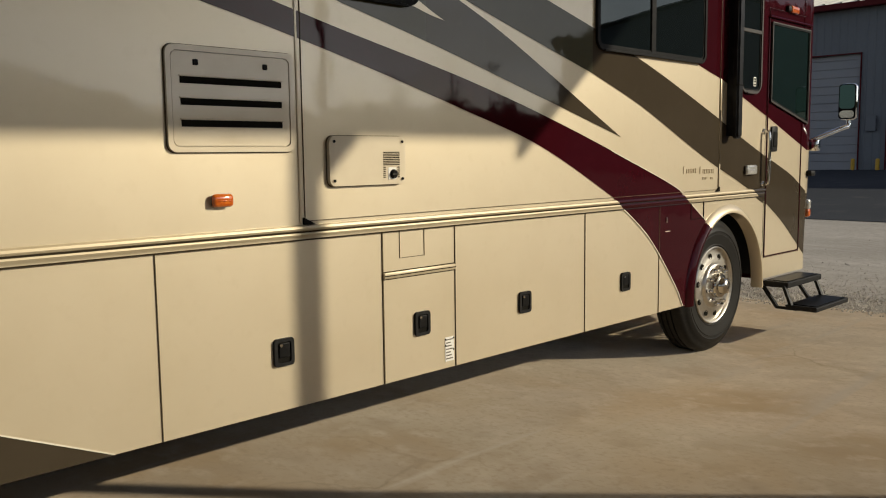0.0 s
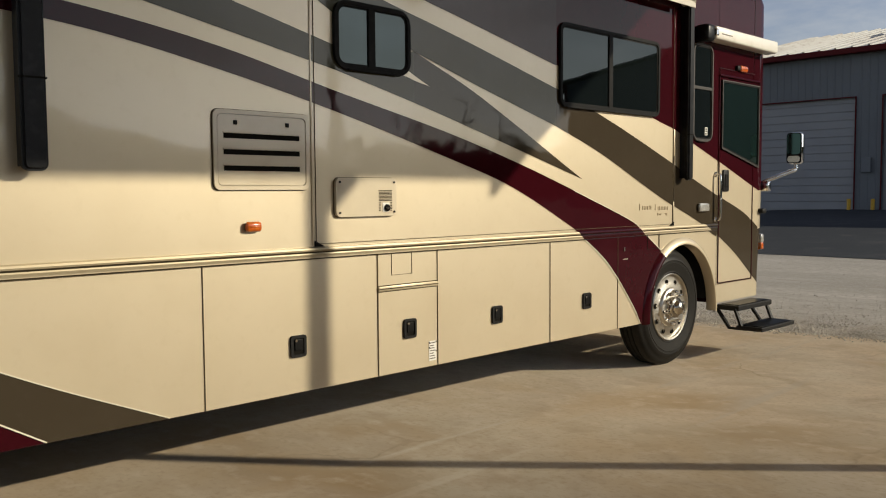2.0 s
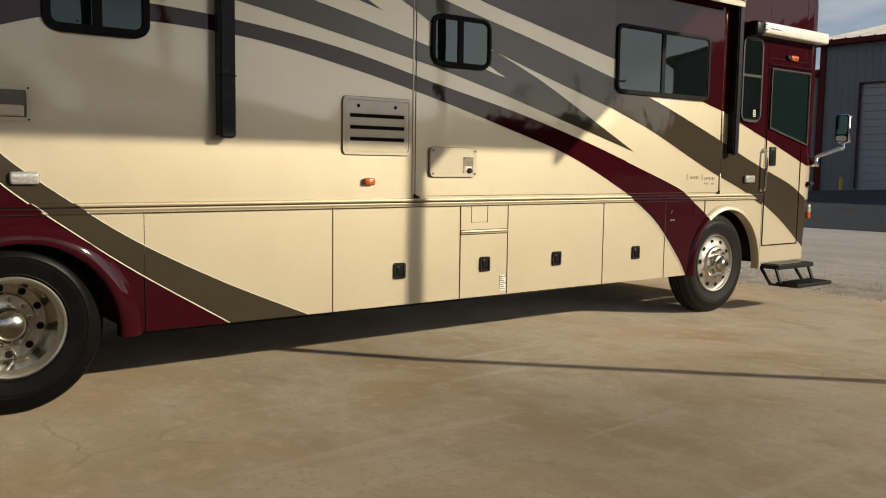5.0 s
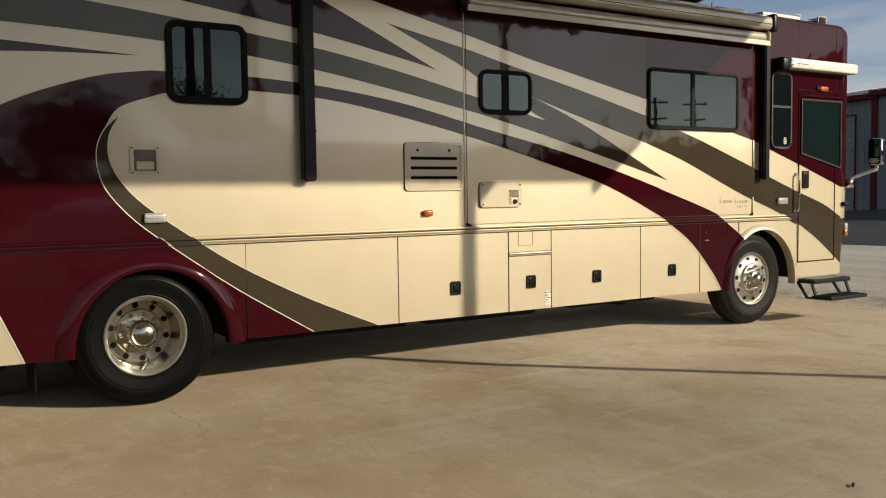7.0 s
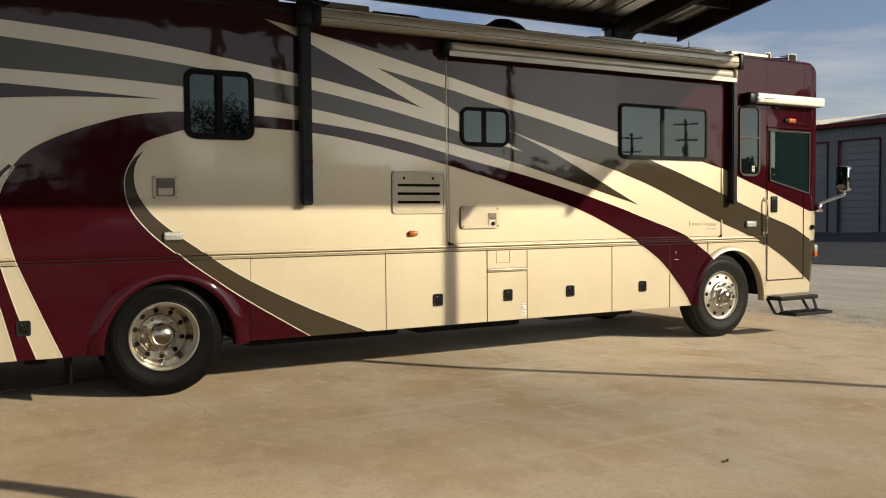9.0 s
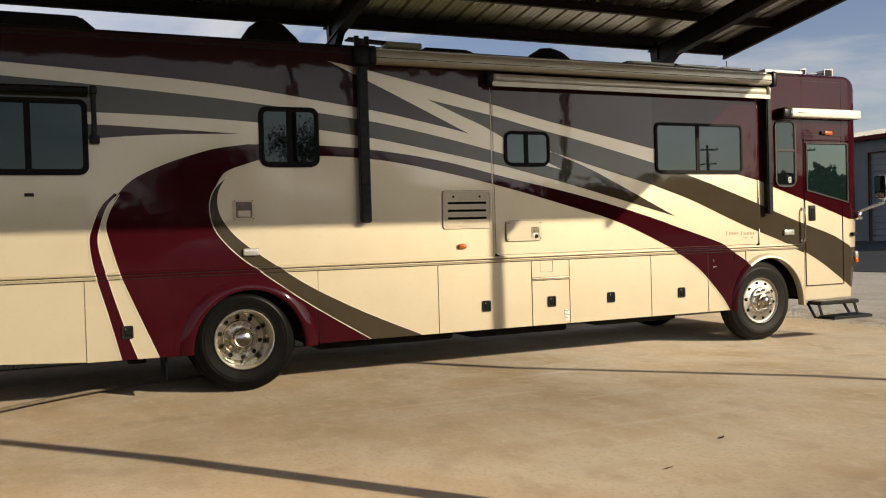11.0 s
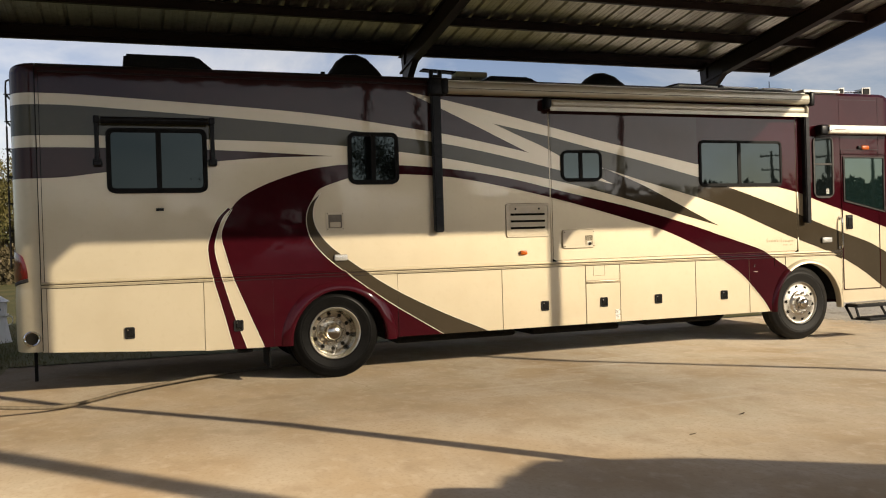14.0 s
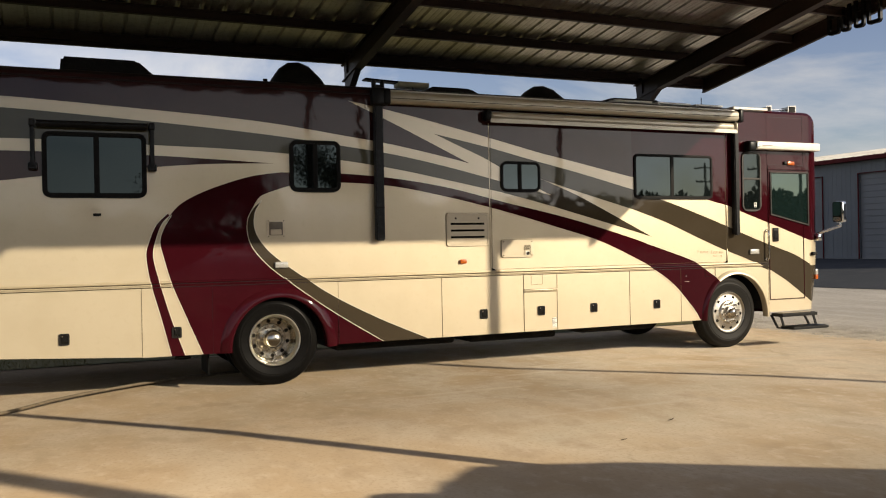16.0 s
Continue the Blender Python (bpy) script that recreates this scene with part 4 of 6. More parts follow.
# ---- awnings ----
main = part("awning_case", box(1.37, 6.90, -0.135, 0.0, 3.275, 3.43, 0.05, 4), M["awning"], coach, "long patio awning case", smooth=60)
part("awning_rail", box(1.37, 6.88, -0.05, 0.0, 3.43, 3.455, 0.006), M["white_metal"], main)
for x in (1.36, 6.905):
    part("end_cap", box(x - 0.045, x + 0.045, -0.15, 0.0, 3.26, 3.46, 0.03, 3), M["black"], main, smooth=50)
part("fold_line", box(1.40, 6.87, -0.139, -0.13, 3.335, 3.341), M["seam"], main)
top = part("slide_topper", box(2.78, 6.80, -0.125, -0.005, 3.135, 3.245, 0.042, 4), M["awning"], coach, "fabric roller over the slide-out", smooth=60)
part("valance", box(2.76, 6.83, -0.135, -0.128, 3.095, 3.150, 0.002), M["awning"], top)
part("end_cap", box(2.70, 2.785, -0.14, 0.0, 3.12, 3.26, 0.03, 3), M["black"], top, smooth=50)
part("end_cap", box(6.795, 6.85, -0.14, 0.0, 3.12, 3.26, 0.03, 3), M["awning"], top, smooth=50)


def awning_arm(x, z0, z1, w=0.112, d=0.105):
    ob = part("awning_arm", slab_xz(rounded(x - w / 2, x + w / 2, z0, z1, 0.032), -d, -d + 0.055), M["black"], coach, "black awning arm")
    bmv = bmesh.new()
    bmv.from_mesh(ob.data)
    bmesh.ops.bevel(bmv, geom=[e for e in bmv.edges if abs(e.verts[0].co.y - e.verts[1].co.y) < 1e-6 and e.calc_face_angle(0) > 1.2], offset=0.014, segments=3, affect="EDGES")
    bmv.to_mesh(ob.data)
    bmv.free()
    ob.data.polygons.foreach_set("use_smooth", [True] * len(ob.data.polygons))
    ob.data.set_sharp_from_angle(angle=math.radians(40))
    part("wall_channel", box(x - w / 2 + 0.012, x + w / 2 - 0.02, -d + 0.05, 0.0, z0 + 0.02, z1), M["black"], ob)
    part("joint", box(x - w / 2 - 0.002, x + w / 2 + 0.002, -d - 0.002, -d + 0.02, z0 + 0.40, z0 + 0.408), M["seam"], ob)


awning_arm(1.255, 1.60, 3.50)
awning_arm(6.848, 1.592, 3.42, 0.086, 0.098)
part("arm_head", box(1.17, 1.36, -0.125, 0.0, 3.24, 3.47, 0.035, 3), M["black"], coach, smooth=50)
for x in (1.205, 1.315):
    part("arm_knuckle", rod((x, -0.07, 3.42), (x, -0.07, 3.56), 0.028), M["black"], coach)
wa = part("window_awning", rod((-2.52, -0.10, 2.885), (-1.42, -0.10, 2.885), 0.036, seg=20), M["black"], coach, "black window awning roller", smooth=50)
for x in (-2.56, -1.375):
    part("arm", box(x - 0.022, x + 0.022, -0.115, -0.06, 2.44, 2.93, 0.008), M["black"], wa)
    part("arm_foot", box(x - 0.045, x + 0.045, -0.11, 0.0, 2.40, 2.475, 0.012), M["black"], wa)
    part("arm_head", box(x - 0.03, x + 0.03, -0.13, 0.0, 2.85, 2.93, 0.012), M["black"], wa)
da = part("door_awning", box(7.20, 8.47, -0.14, 0.0, 2.875, 2.995, 0.02, 3), M["white_metal"], coach, "white door awning case", smooth=50)
part("end_cap", box(7.06, 7.205, -0.13, 0.0, 2.85, 3.0, 0.03, 3), M["black"], da, smooth=50)
part("end_bracket", box(7.19, 7.24, -0.150, 0.0, 2.90, 2.97, 0.015), M["chrome"], da)
part("print_bar", box(7.30, 7.50, -0.1415, -0.139, 2.925, 2.935), M["ink"], da)

part("roof_rail", box(-3.12, 1.30, -0.020, 0.0, 3.385, 3.405, 0.004), M["roof_edge"], coach)

# ---- roof fittings ----
def hump(name, x0, x1, y0, y1, top_z, slope=0.12, back=0.03):
    """A moulded roof unit whose ends lean in."""
    b = bmesh.new()
    z0 = 3.50
    lo = [b.verts.new(c) for c in ((x0, y0, z0), (x1, y0, z0), (x1, y1, z0), (x0, y1, z0))]
    hi = [b.verts.new(c) for c in ((x0 + back, y0 + 0.04, top_z), (x1 - slope, y0 + 0.04, top_z), (x1 - slope, y1 - 0.04, top_z), (x0 + back, y1 - 0.04, top_z))]
    b.faces.new(lo)
    b.faces.new(hi)
    for k in range(4):
        b.faces.new((lo[k], lo[(k + 1) % 4], hi[(k + 1) % 4], hi[k]))
    bmesh.ops.bevel(b, geom=[e for e in b.edges if max(v.co.z for v in e.verts) > z0 + 0.01], offset=0.03, segments=3, affect="EDGES", clamp_overlap=True)
    return part(name, b, M["plastic"], coach, "dark moulded roof unit", smooth=40)


hump("air_conditioner", -2.30, -1.10, 0.8, 1.6, 3.80, 0.34)
hump("air_conditioner", 2.20, 3.34, 0.8, 1.6, 3.71, 0.38, 0.16)
hump("air_conditioner", 4.72, 6.50, 0.8, 1.6, 3.71, 0.32, 0.62)


def dome(x0, x1, top_z):
    """A lens-shaped cover, seen from the side as a rounded arch."""
    b = bmesh.new()
    rings = []
    for k in range(9):
        y = 0.95 + 0.6 * k / 8
        s = math.sin(math.pi * (k + 0.5) / 9) ** 0.4
        h = [(0, 0.0), (0.06, 0.45), (0.20, 0.80), (0.34, 0.97), (0.5, 1.0), (0.66, 0.9), (0.82, 0.62), (0.93, 0.3), (1, 0)]
        rings.append([b.verts.new((x0 + (x1 - x0) * f, y, 3.50 + (top_z - 3.50) * g * s)) for f, g in h])
    for ra, rb in zip(rings, rings[1:]):
        for k in range(8):
            b.faces.new((ra[k], ra[k + 1], rb[k + 1], rb[k]))
    b.faces.new(rings[0])
    b.faces.new(rings[-1])
    return part("roof_dome", b, M["plastic"], coach, "dark domed roof vent cover", smooth=50)


dome(0.18, 1.02, 3.995)
dome(3.92, 4.72, 3.89)
part("roof_vent_pipe", rod((0.16, 1.2, 3.5), (0.16, 1.2, 3.74), 0.03), M["plastic"], coach)
M["lamp_cover"] = principled("faded antenna housing", (0.40, 0.38, 0.25), rough=0.5, scales=((9, 0.45, 0.75, (0.30, 0.28, 0.18)),))
ant = part("antenna", bar((1.44, 1.0, 3.775), (1.98, 1.0, 3.752), 0.16, 0.022, 0.006), M["frame"], coach, "folded flat antenna with a faded housing")
part("antenna_head", box(1.90, 2.36, 0.90, 1.10, 3.690, 3.765, 0.022, 3), M["lamp_cover"], ant, "faded yellow-green antenna housing", smooth=50)
part("antenna_arm", bar((2.00, 0.95, 3.66), (2.42, 0.95, 3.62), 0.03, 0.03, 0.008), M["satin"], ant)
part("antenna_mount", box(2.36, 2.46, 0.95, 1.05, 3.50, 3.67, 0.01), M["plastic"], ant)
part("antenna_hook", tube(smooth_line([(2.12, 0.93, 3.69), (2.13, 0.93, 3.63), (2.16, 0.93, 3.60), (2.20, 0.93, 3.63)], 10), 0.006, 6), M["frame"], ant)
for x0, x1 in ((4.95, 5.60), (5.70, 6.30), (6.40, 6.90)):
    sol = part("solar_panel", box(x0, x1, 0.25, 0.75, 3.538, 3.566, 0.004), M["white_metal"], coach, "thin framed roof solar panel")
    part("cells", box(x0 + 0.02, x1 - 0.02, 0.27, 0.73, 3.564, 3.569), M["frame"], sol)
    for x in (x0 + 0.04, x1 - 0.04):
        part("foot", box(x - 0.02, x + 0.02, 0.27, 0.31, 3.47, 3.539), M["satin"], sol)
part("roof_strip", box(6.93, 7.60, 0.05, 0.35, 3.485, 3.525, 0.008), M["white_metal"], coach)
part("whip_antenna", rod((7.05, 0.9, 3.5), (7.05, 0.9, 3.80), 0.006), M["frame"], coach)
M["horn"] = principled("tarnished horn metal", (0.30, 0.285, 0.265), rough=0.22, metal=1.0, scales=((20, 0.5, 0.85, (0.22, 0.21, 0.195)),))
for x, w, h in ((7.785, 0.10, 0.10), (8.255, 0.17, 0.12)):
    bell = slab_xz([(x - w * 0.34, 3.500), (x + w * 0.5, 3.492), (x + w * 0.5, 3.498 + h), (x - w * 0.34, 3.485 + h)], 0.22, 0.40)
    bmesh.ops.bevel(bell, geom=bell.edges[:], offset=0.012, segments=2, affect="EDGES")
    horn = part("air_horn", bell, M["horn"], coach, "chrome roof air horn", smooth=40)
    part("horn_mouth", box(x - w * 0.30, x + w * 0.42, 0.212, 0.224, 3.506, 3.486 + h, 0.008), M["frame"], horn)
    part("horn_foot", box(x - 0.03, x + 0.03, 0.28, 0.36, 3.38, 3.502, 0.008), M["chrome"], horn)
part("horn_rod", rod((7.85, 0.3, 3.56), (8.18, 0.3, 3.565), 0.013), M["chrome"], coach, smooth=50)

# ---- mirror and steps ----
def slab_yz(y0, y1, z0, z1, x0, x1):
    """A small plate with round corners that looks along x."""
    b = slab_xz(rounded(y0, y1, z0, z1, 0.03), x0, x1)
    b.transform(Matrix(((0, 1, 0, 0), (1, 0, 0, 0), (0, 0, 1, 0), (0, 0, 0, 1))))
    return b


mir = part("side_mirror", box(8.72, 8.88, -0.278, -0.118, 1.768, 2.097, 0.045, 4), M["chrome"], coach, "chrome-backed side mirror", smooth=50)
part("mirror_glass", slab_yz(-0.254, -0.128, 1.868, 2.082, 8.704, 8.722), M["mirror_glass"], mir)
part("mirror_rim", slab_yz(-0.263, -0.121, 1.776, 2.090, 8.710, 8.735), M["frame"], mir, smooth=50)
part("mirror_low", slab_yz(-0.252, -0.130, 1.786, 1.852, 8.704, 8.722), M["alloy"], mir)
mirror_arm = part("mirror_arm", tube(smooth_line([(8.52, 0.02, 1.585), (8.55, -0.03, 1.61), (8.62, -0.09, 1.645), (8.755, -0.175, 1.70), (8.80, -0.198, 1.715), (8.806, -0.20, 1.78)], 24), 0.022, 10), M["chrome"], coach, "chrome mirror arm", smooth=60)
part("arm_base", box(8.50, 8.585, -0.045, 0.08, 1.49, 1.60, 0.018), M["chrome"], mirror_arm, smooth=50)
mir.matrix_basis = Matrix.Translation((8.80, -0.20, 0)) @ Matrix.Rotation(math.radians(14), 4, "Z") @ Matrix.Translation((-8.80, 0.20, 0))
steps = part("entry_step", box(7.57, 8.28, -0.205, 0.02, 0.352, 0.402, 0.008), M["plastic"], coach, "black folding entry steps")
part("tread", box(7.61, 8.24, -0.185, -0.01, 0.402, 0.408), M["rubber"], steps)
low = part("lower_step", box(7.53, 8.23, -0.46, -0.20, 0.182, 0.222, 0.008), M["plastic"], steps)
part("tread", box(7.57, 8.19, -0.44, -0.22, 0.222, 0.228), M["rubber"], low)
for x in (7.57, 8.22):
    part("step_arm", bar((x, 0.02, 0.37), (x - 0.02, -0.125, 0.19), 0.026, 0.026), M["plastic"], steps)
    part("step_arm", bar((x, -0.17, 0.37), (x - 0.02, -0.25, 0.20), 0.026, 0.026), M["plastic"], steps)
    part("step_arm", bar((x - 0.02, -0.115, 0.190), (x - 0.02, -0.30, 0.190), 0.026, 0.022), M["plastic"], steps)


# ---- wheels ----
def wheel(x, y, z, rear, turn=0.0, flip=False):
    """A truck wheel whose outer side looks to -y. The tyre's outer wall is at y."""
    R = 0.53
    hub = part("wheel", lathe_y([(0.30, 0.02), (0.318, 0.006), (0.324, 0.009), (0.36, 0.003), (0.400, -0.004), (0.404, -0.001), (0.42, -0.002), (0.424, -0.006), (0.458, 0.004), (0.462, 0.009), (0.490, 0.022), (0.508, 0.03), (0.519, 0.045), (R, 0.065),
                                 (R, 0.092), (R - 0.012, 0.094), (R - 0.012, 0.102), (R, 0.104), (R, 0.135), (R - 0.012, 0.137), (R - 0.012, 0.145), (R, 0.147),
                                 (R, 0.18), (R - 0.012, 0.182), (R - 0.012, 0.19), (R, 0.192), (R, 0.21), (0.510, 0.235), (0.42, 0.272), (0.30, 0.25)], 72), M["rubber" if rear else "pale_rubber"], coach, "black truck tyre on a polished alloy rim", smooth=35)
    hub.matrix_basis = pose(x, y, z, 0, 0, 180 if flip else 0)
    if rear:
        prof = [(0.30, 0.03), (0.305, 0.010), (0.298, 0.004), (0.288, 0.012), (0.280, 0.045), (0.266, 0.075), (0.261, 0.19), (0.252, 0.245), (0.236, 0.262), (0.180, 0.266), (0.170, 0.250), (0.0, 0.250)]
        face, nut, hole = 0.264, 0.142, 0.209
    else:
        prof = [(0.30, 0.03), (0.305, 0.010), (0.298, 0.004), (0.290, 0.010), (0.284, 0.030), (0.262, 0.034), (0.215, 0.022), (0.180, 0.018), (0.170, 0.0), (0.160, -0.006), (0.110, -0.006), (0.0, -0.006)]
        face, nut, hole = 0.030, 0.142, 0.232
    lip = prof[:6] if rear else []
    if rear:
        prof = prof[5:]
    rim = part("rim", lathe_y(prof, 64), M["rim" if rear else "satin"], hub, "polished alloy rim", smooth=35)
    if lip:
        part("rim_lip", lathe_y(lip, 64), M["lip"], rim, "bright outer rim lip", smooth=35)
    if rear and not flip:
        hose = tube(smooth_line([(0.02, 0.245, -0.16), (0.03, 0.12, -0.19), (-0.005, 0.05, -0.22), (-0.03, 0.06, -0.255)], 16), 0.008, 8)
        part("valve_hose", hose, M["chrome"], rim, "bent chrome valve hose", smooth=60)
    if rear:
        cap = [(0.112, 0.252), (0.112, 0.135), (0.108, 0.105), (0.098, 0.080), (0.080, 0.060), (0.053, 0.046), (0.02, 0.040), (0.0, 0.039)]
    else:
        cap = [(0.098, -0.004), (0.096, -0.040), (0.090, -0.052), (0.066, -0.058), (0.060, -0.085), (0.045, -0.100), (0.0, -0.108)]
    part("hub_cap", lathe_y(cap, 36), M["alloy"], rim, smooth=35)
    for k in range(10):
        a = 2 * math.pi * (k + 0.5) / 10 + turn
        h = part("hand_hole", lathe_y([(0.0, 0.0), (0.017, 0.0), (0.021, -0.004), (0.024, 0.002)], 16), M["seam"], rim)
        h.matrix_basis = pose(hole * math.cos(a), face - (0.003 if rear else 0.006), hole * math.sin(a))
        a = 2 * math.pi * k / 10 + turn
        depth = 0.252 if rear else -0.006
        nutm = lathe_y([(0.019, 0.0), (0.017, -0.022), (0.014, -0.040), (0.008, -0.048), (0.0, -0.049)], 8)
        part("lug_nut", nutm, M["alloy" if rear else "chrome"], rim, smooth=40).matrix_basis = pose(nut * math.cos(a), depth, nut * math.sin(a))
    return hub


wheel(6.765, 0.035, 0.452, False, 0.2)
wheel(-0.03, 0.05, 0.455, True, 0.1)
wheel(-0.03, 0.39, 0.455, True)
wheel(6.765, 2.47, 0.455, False, 0.0, True)
wheel(0.0, 2.45, 0.455, True, 0.0, True)


# ---- ground ----
def ground_z(x, y):
    """The lot rises gently towards the big shed."""
    t = min(max((x - 10.0) / 24.0, 0.0), 1.0)
    dip = 0.12 * min(max((-4.0 - x) / 6.0, 0.0), 1.0) + 0.10 * min(max((y - 3.2) / 8.0, 0.0), 1.0) * (1 - t)
    side = min(max((y - 11.0) / 8.0, 0.0), 1.0)
    return -0.09 + (0.82 - 0.35 * side) * t * t * (3 - 2 * t) - dip


M["concrete"] = principled("weathered concrete", (0.335, 0.258, 0.164), rough=0.9, spec=0.0, diffuse_rough=0.8,
                           scales=((0.22, 0.38, 0.66, (0.385, 0.312, 0.218)), (0.55, 0.42, 0.72, (0.270, 0.198, 0.118)), (0.9, 0.44, 0.74, (0.352, 0.307, 0.228)), (1.7, 0.46, 0.80, (0.412, 0.350, 0.264)), (3.4, 0.50, 0.90, (0.245, 0.184, 0.116)), (8.0, 0.52, 0.90, (0.42, 0.352, 0.262)), (34, 0.50, 0.95, (0.270, 0.208, 0.135))), bump=0.08, bump_scale=50, stretch=(1.0, 0.7, 1.0))
# a few thin dark cracks wander over the slab
kn, kl = M["concrete"].node_tree.nodes, M["concrete"].node_tree.links
k_tc, k_noise, k_add, k_vor, k_line, k_mask, k_mul, k_mix = (kn.new("ShaderNode" + t) for t in ("TexCoord", "TexNoise", "MixRGB", "TexVoronoi", "MapRange", "TexNoise", "Math", "MixRGB"))
k_noise.inputs["Scale"].default_value, k_noise.inputs["Detail"].default_value = 1.1, 4.0
k_add.blend_type = "ADD"
k_add.inputs["Fac"].default_value = 0.8
k_vor.feature = "DISTANCE_TO_EDGE"
k_vor.inputs["Scale"].default_value = 0.42
k_line.inputs["From Min"].default_value, k_line.inputs["From Max"].default_value = 0.006, 0.001
k_mask.inputs["Scale"].default_value = 0.5
k_mul.operation = "MULTIPLY"
k_mix.inputs["Color2"].default_value = (0.16, 0.118, 0.07, 1)
kl.new(k_tc.outputs["Object"], k_noise.inputs["Vector"])
kl.new(k_tc.outputs["Object"], k_add.inputs["Color1"])
kl.new(k_noise.outputs["Color"], k_add.inputs["Color2"])
kl.new(k_add.outputs["Color"], k_vor.inputs["Vector"])
kl.new(k_tc.outputs["Object"], k_mask.inputs["Vector"])
k_soft = kn.new("ShaderNodeMapRange")
k_soft.inputs["From Min"].default_value, k_soft.inputs["From Max"].default_value, k_soft.inputs["To Max"].default_value = 0.52, 0.66, 0.30
kl.new(k_mask.outputs["Fac"], k_soft.inputs["Value"])
kl.new(k_vor.outputs["Distance"], k_line.inputs["Value"])
kl.new(k_line.outputs["Result"], k_mul.inputs[0])
kl.new(k_soft.outputs["Result"], k_mul.inputs[1])
k_bsdf = kn["Principled BSDF"]
kl.new(k_mul.outputs["Value"], k_mix.inputs["Fac"])
kl.new(k_bsdf.inputs["Base Color"].links[0].from_socket, k_mix.inputs["Color1"])
kl.new(k_mix.outputs["Color"], k_bsdf.inputs["Base Color"])
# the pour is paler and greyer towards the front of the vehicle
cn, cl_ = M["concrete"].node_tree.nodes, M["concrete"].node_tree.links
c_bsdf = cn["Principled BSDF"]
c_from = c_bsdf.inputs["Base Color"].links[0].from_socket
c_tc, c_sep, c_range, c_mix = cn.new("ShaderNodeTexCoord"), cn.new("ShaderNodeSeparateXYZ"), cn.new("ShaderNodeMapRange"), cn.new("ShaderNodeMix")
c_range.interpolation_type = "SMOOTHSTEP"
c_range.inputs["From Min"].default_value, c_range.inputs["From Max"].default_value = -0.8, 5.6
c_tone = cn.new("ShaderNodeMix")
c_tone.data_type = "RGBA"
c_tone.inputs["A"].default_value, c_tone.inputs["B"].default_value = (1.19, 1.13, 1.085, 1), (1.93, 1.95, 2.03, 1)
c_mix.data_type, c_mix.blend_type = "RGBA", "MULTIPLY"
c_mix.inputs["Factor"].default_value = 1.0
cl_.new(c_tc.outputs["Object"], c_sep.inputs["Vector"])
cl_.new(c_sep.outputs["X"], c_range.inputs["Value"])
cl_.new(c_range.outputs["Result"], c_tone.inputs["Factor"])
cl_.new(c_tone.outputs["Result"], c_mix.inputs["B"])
# a darker tone is put in along and under the vehicle, fading towards its front
c_along, c_near = cn.new("ShaderNodeMapRange"), cn.new("ShaderNodeMix")
c_along.interpolation_type = "SMOOTHSTEP"
c_along.inputs["From Min"].default_value, c_along.inputs["From Max"].default_value = -4.9, -2.0
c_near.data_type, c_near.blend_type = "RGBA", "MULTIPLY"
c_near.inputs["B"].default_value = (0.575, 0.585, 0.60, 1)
cl_.new(c_sep.outputs["Y"], c_along.inputs["Value"])
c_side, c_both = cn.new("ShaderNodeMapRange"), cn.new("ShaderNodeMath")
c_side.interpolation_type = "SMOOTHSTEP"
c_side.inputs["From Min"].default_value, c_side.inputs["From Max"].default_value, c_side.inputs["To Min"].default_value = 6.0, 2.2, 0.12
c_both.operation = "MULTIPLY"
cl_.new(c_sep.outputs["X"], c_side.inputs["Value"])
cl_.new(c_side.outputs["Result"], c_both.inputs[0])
cl_.new(c_along.outputs["Result"], c_both.inputs[1])
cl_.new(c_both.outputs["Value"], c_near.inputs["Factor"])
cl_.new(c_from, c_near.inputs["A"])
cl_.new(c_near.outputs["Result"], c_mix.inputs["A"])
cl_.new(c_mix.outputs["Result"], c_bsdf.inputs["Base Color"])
# pale scuffs and drag marks, drawn out along the way that vehicles turn in
s_map, s_noise, s_edge, s_mix = cn.new("ShaderNodeMapping"), cn.new("ShaderNodeTexNoise"), cn.new("ShaderNodeMapRange"), cn.new("ShaderNodeMix")
s_map.inputs["Rotation"].default_value = (0, 0, math.radians(24))
s_map.inputs["Scale"].default_value = (0.35, 4.2, 1.0)
s_noise.inputs["Scale"].default_value, s_noise.inputs["Detail"].default_value, s_noise.inputs["Distortion"].default_value = 1.0, 3.0, 0.35
s_edge.inputs["From Min"].default_value, s_edge.inputs["From Max"].default_value, s_edge.inputs["To Max"].default_value = 0.60, 0.74, 0.55
s_mix.data_type, s_mix.blend_type = "RGBA", "MIX"
s_mix.inputs["B"].default_value = (0.56, 0.50, 0.42, 1)
cl_.new(c_tc.outputs["Object"], s_map.inputs["Vector"])
cl_.new(s_map.outputs["Vector"], s_noise.inputs["Vector"])
cl_.new(s_noise.outputs["Fac"], s_edge.inputs["Value"])
s_where = cn.new("ShaderNodeMath")
s_where.operation = "MULTIPLY"
cl_.new(s_edge.outputs["Result"], s_where.inputs[0])
cl_.new(c_range.outputs["Result"], s_where.inputs[1])
cl_.new(s_where.outputs["Value"], s_mix.inputs["Factor"])
cl_.new(c_mix.outputs["Result"], s_mix.inputs["A"])
cl_.new(s_mix.outputs["Result"], c_bsdf.inputs["Base Color"])
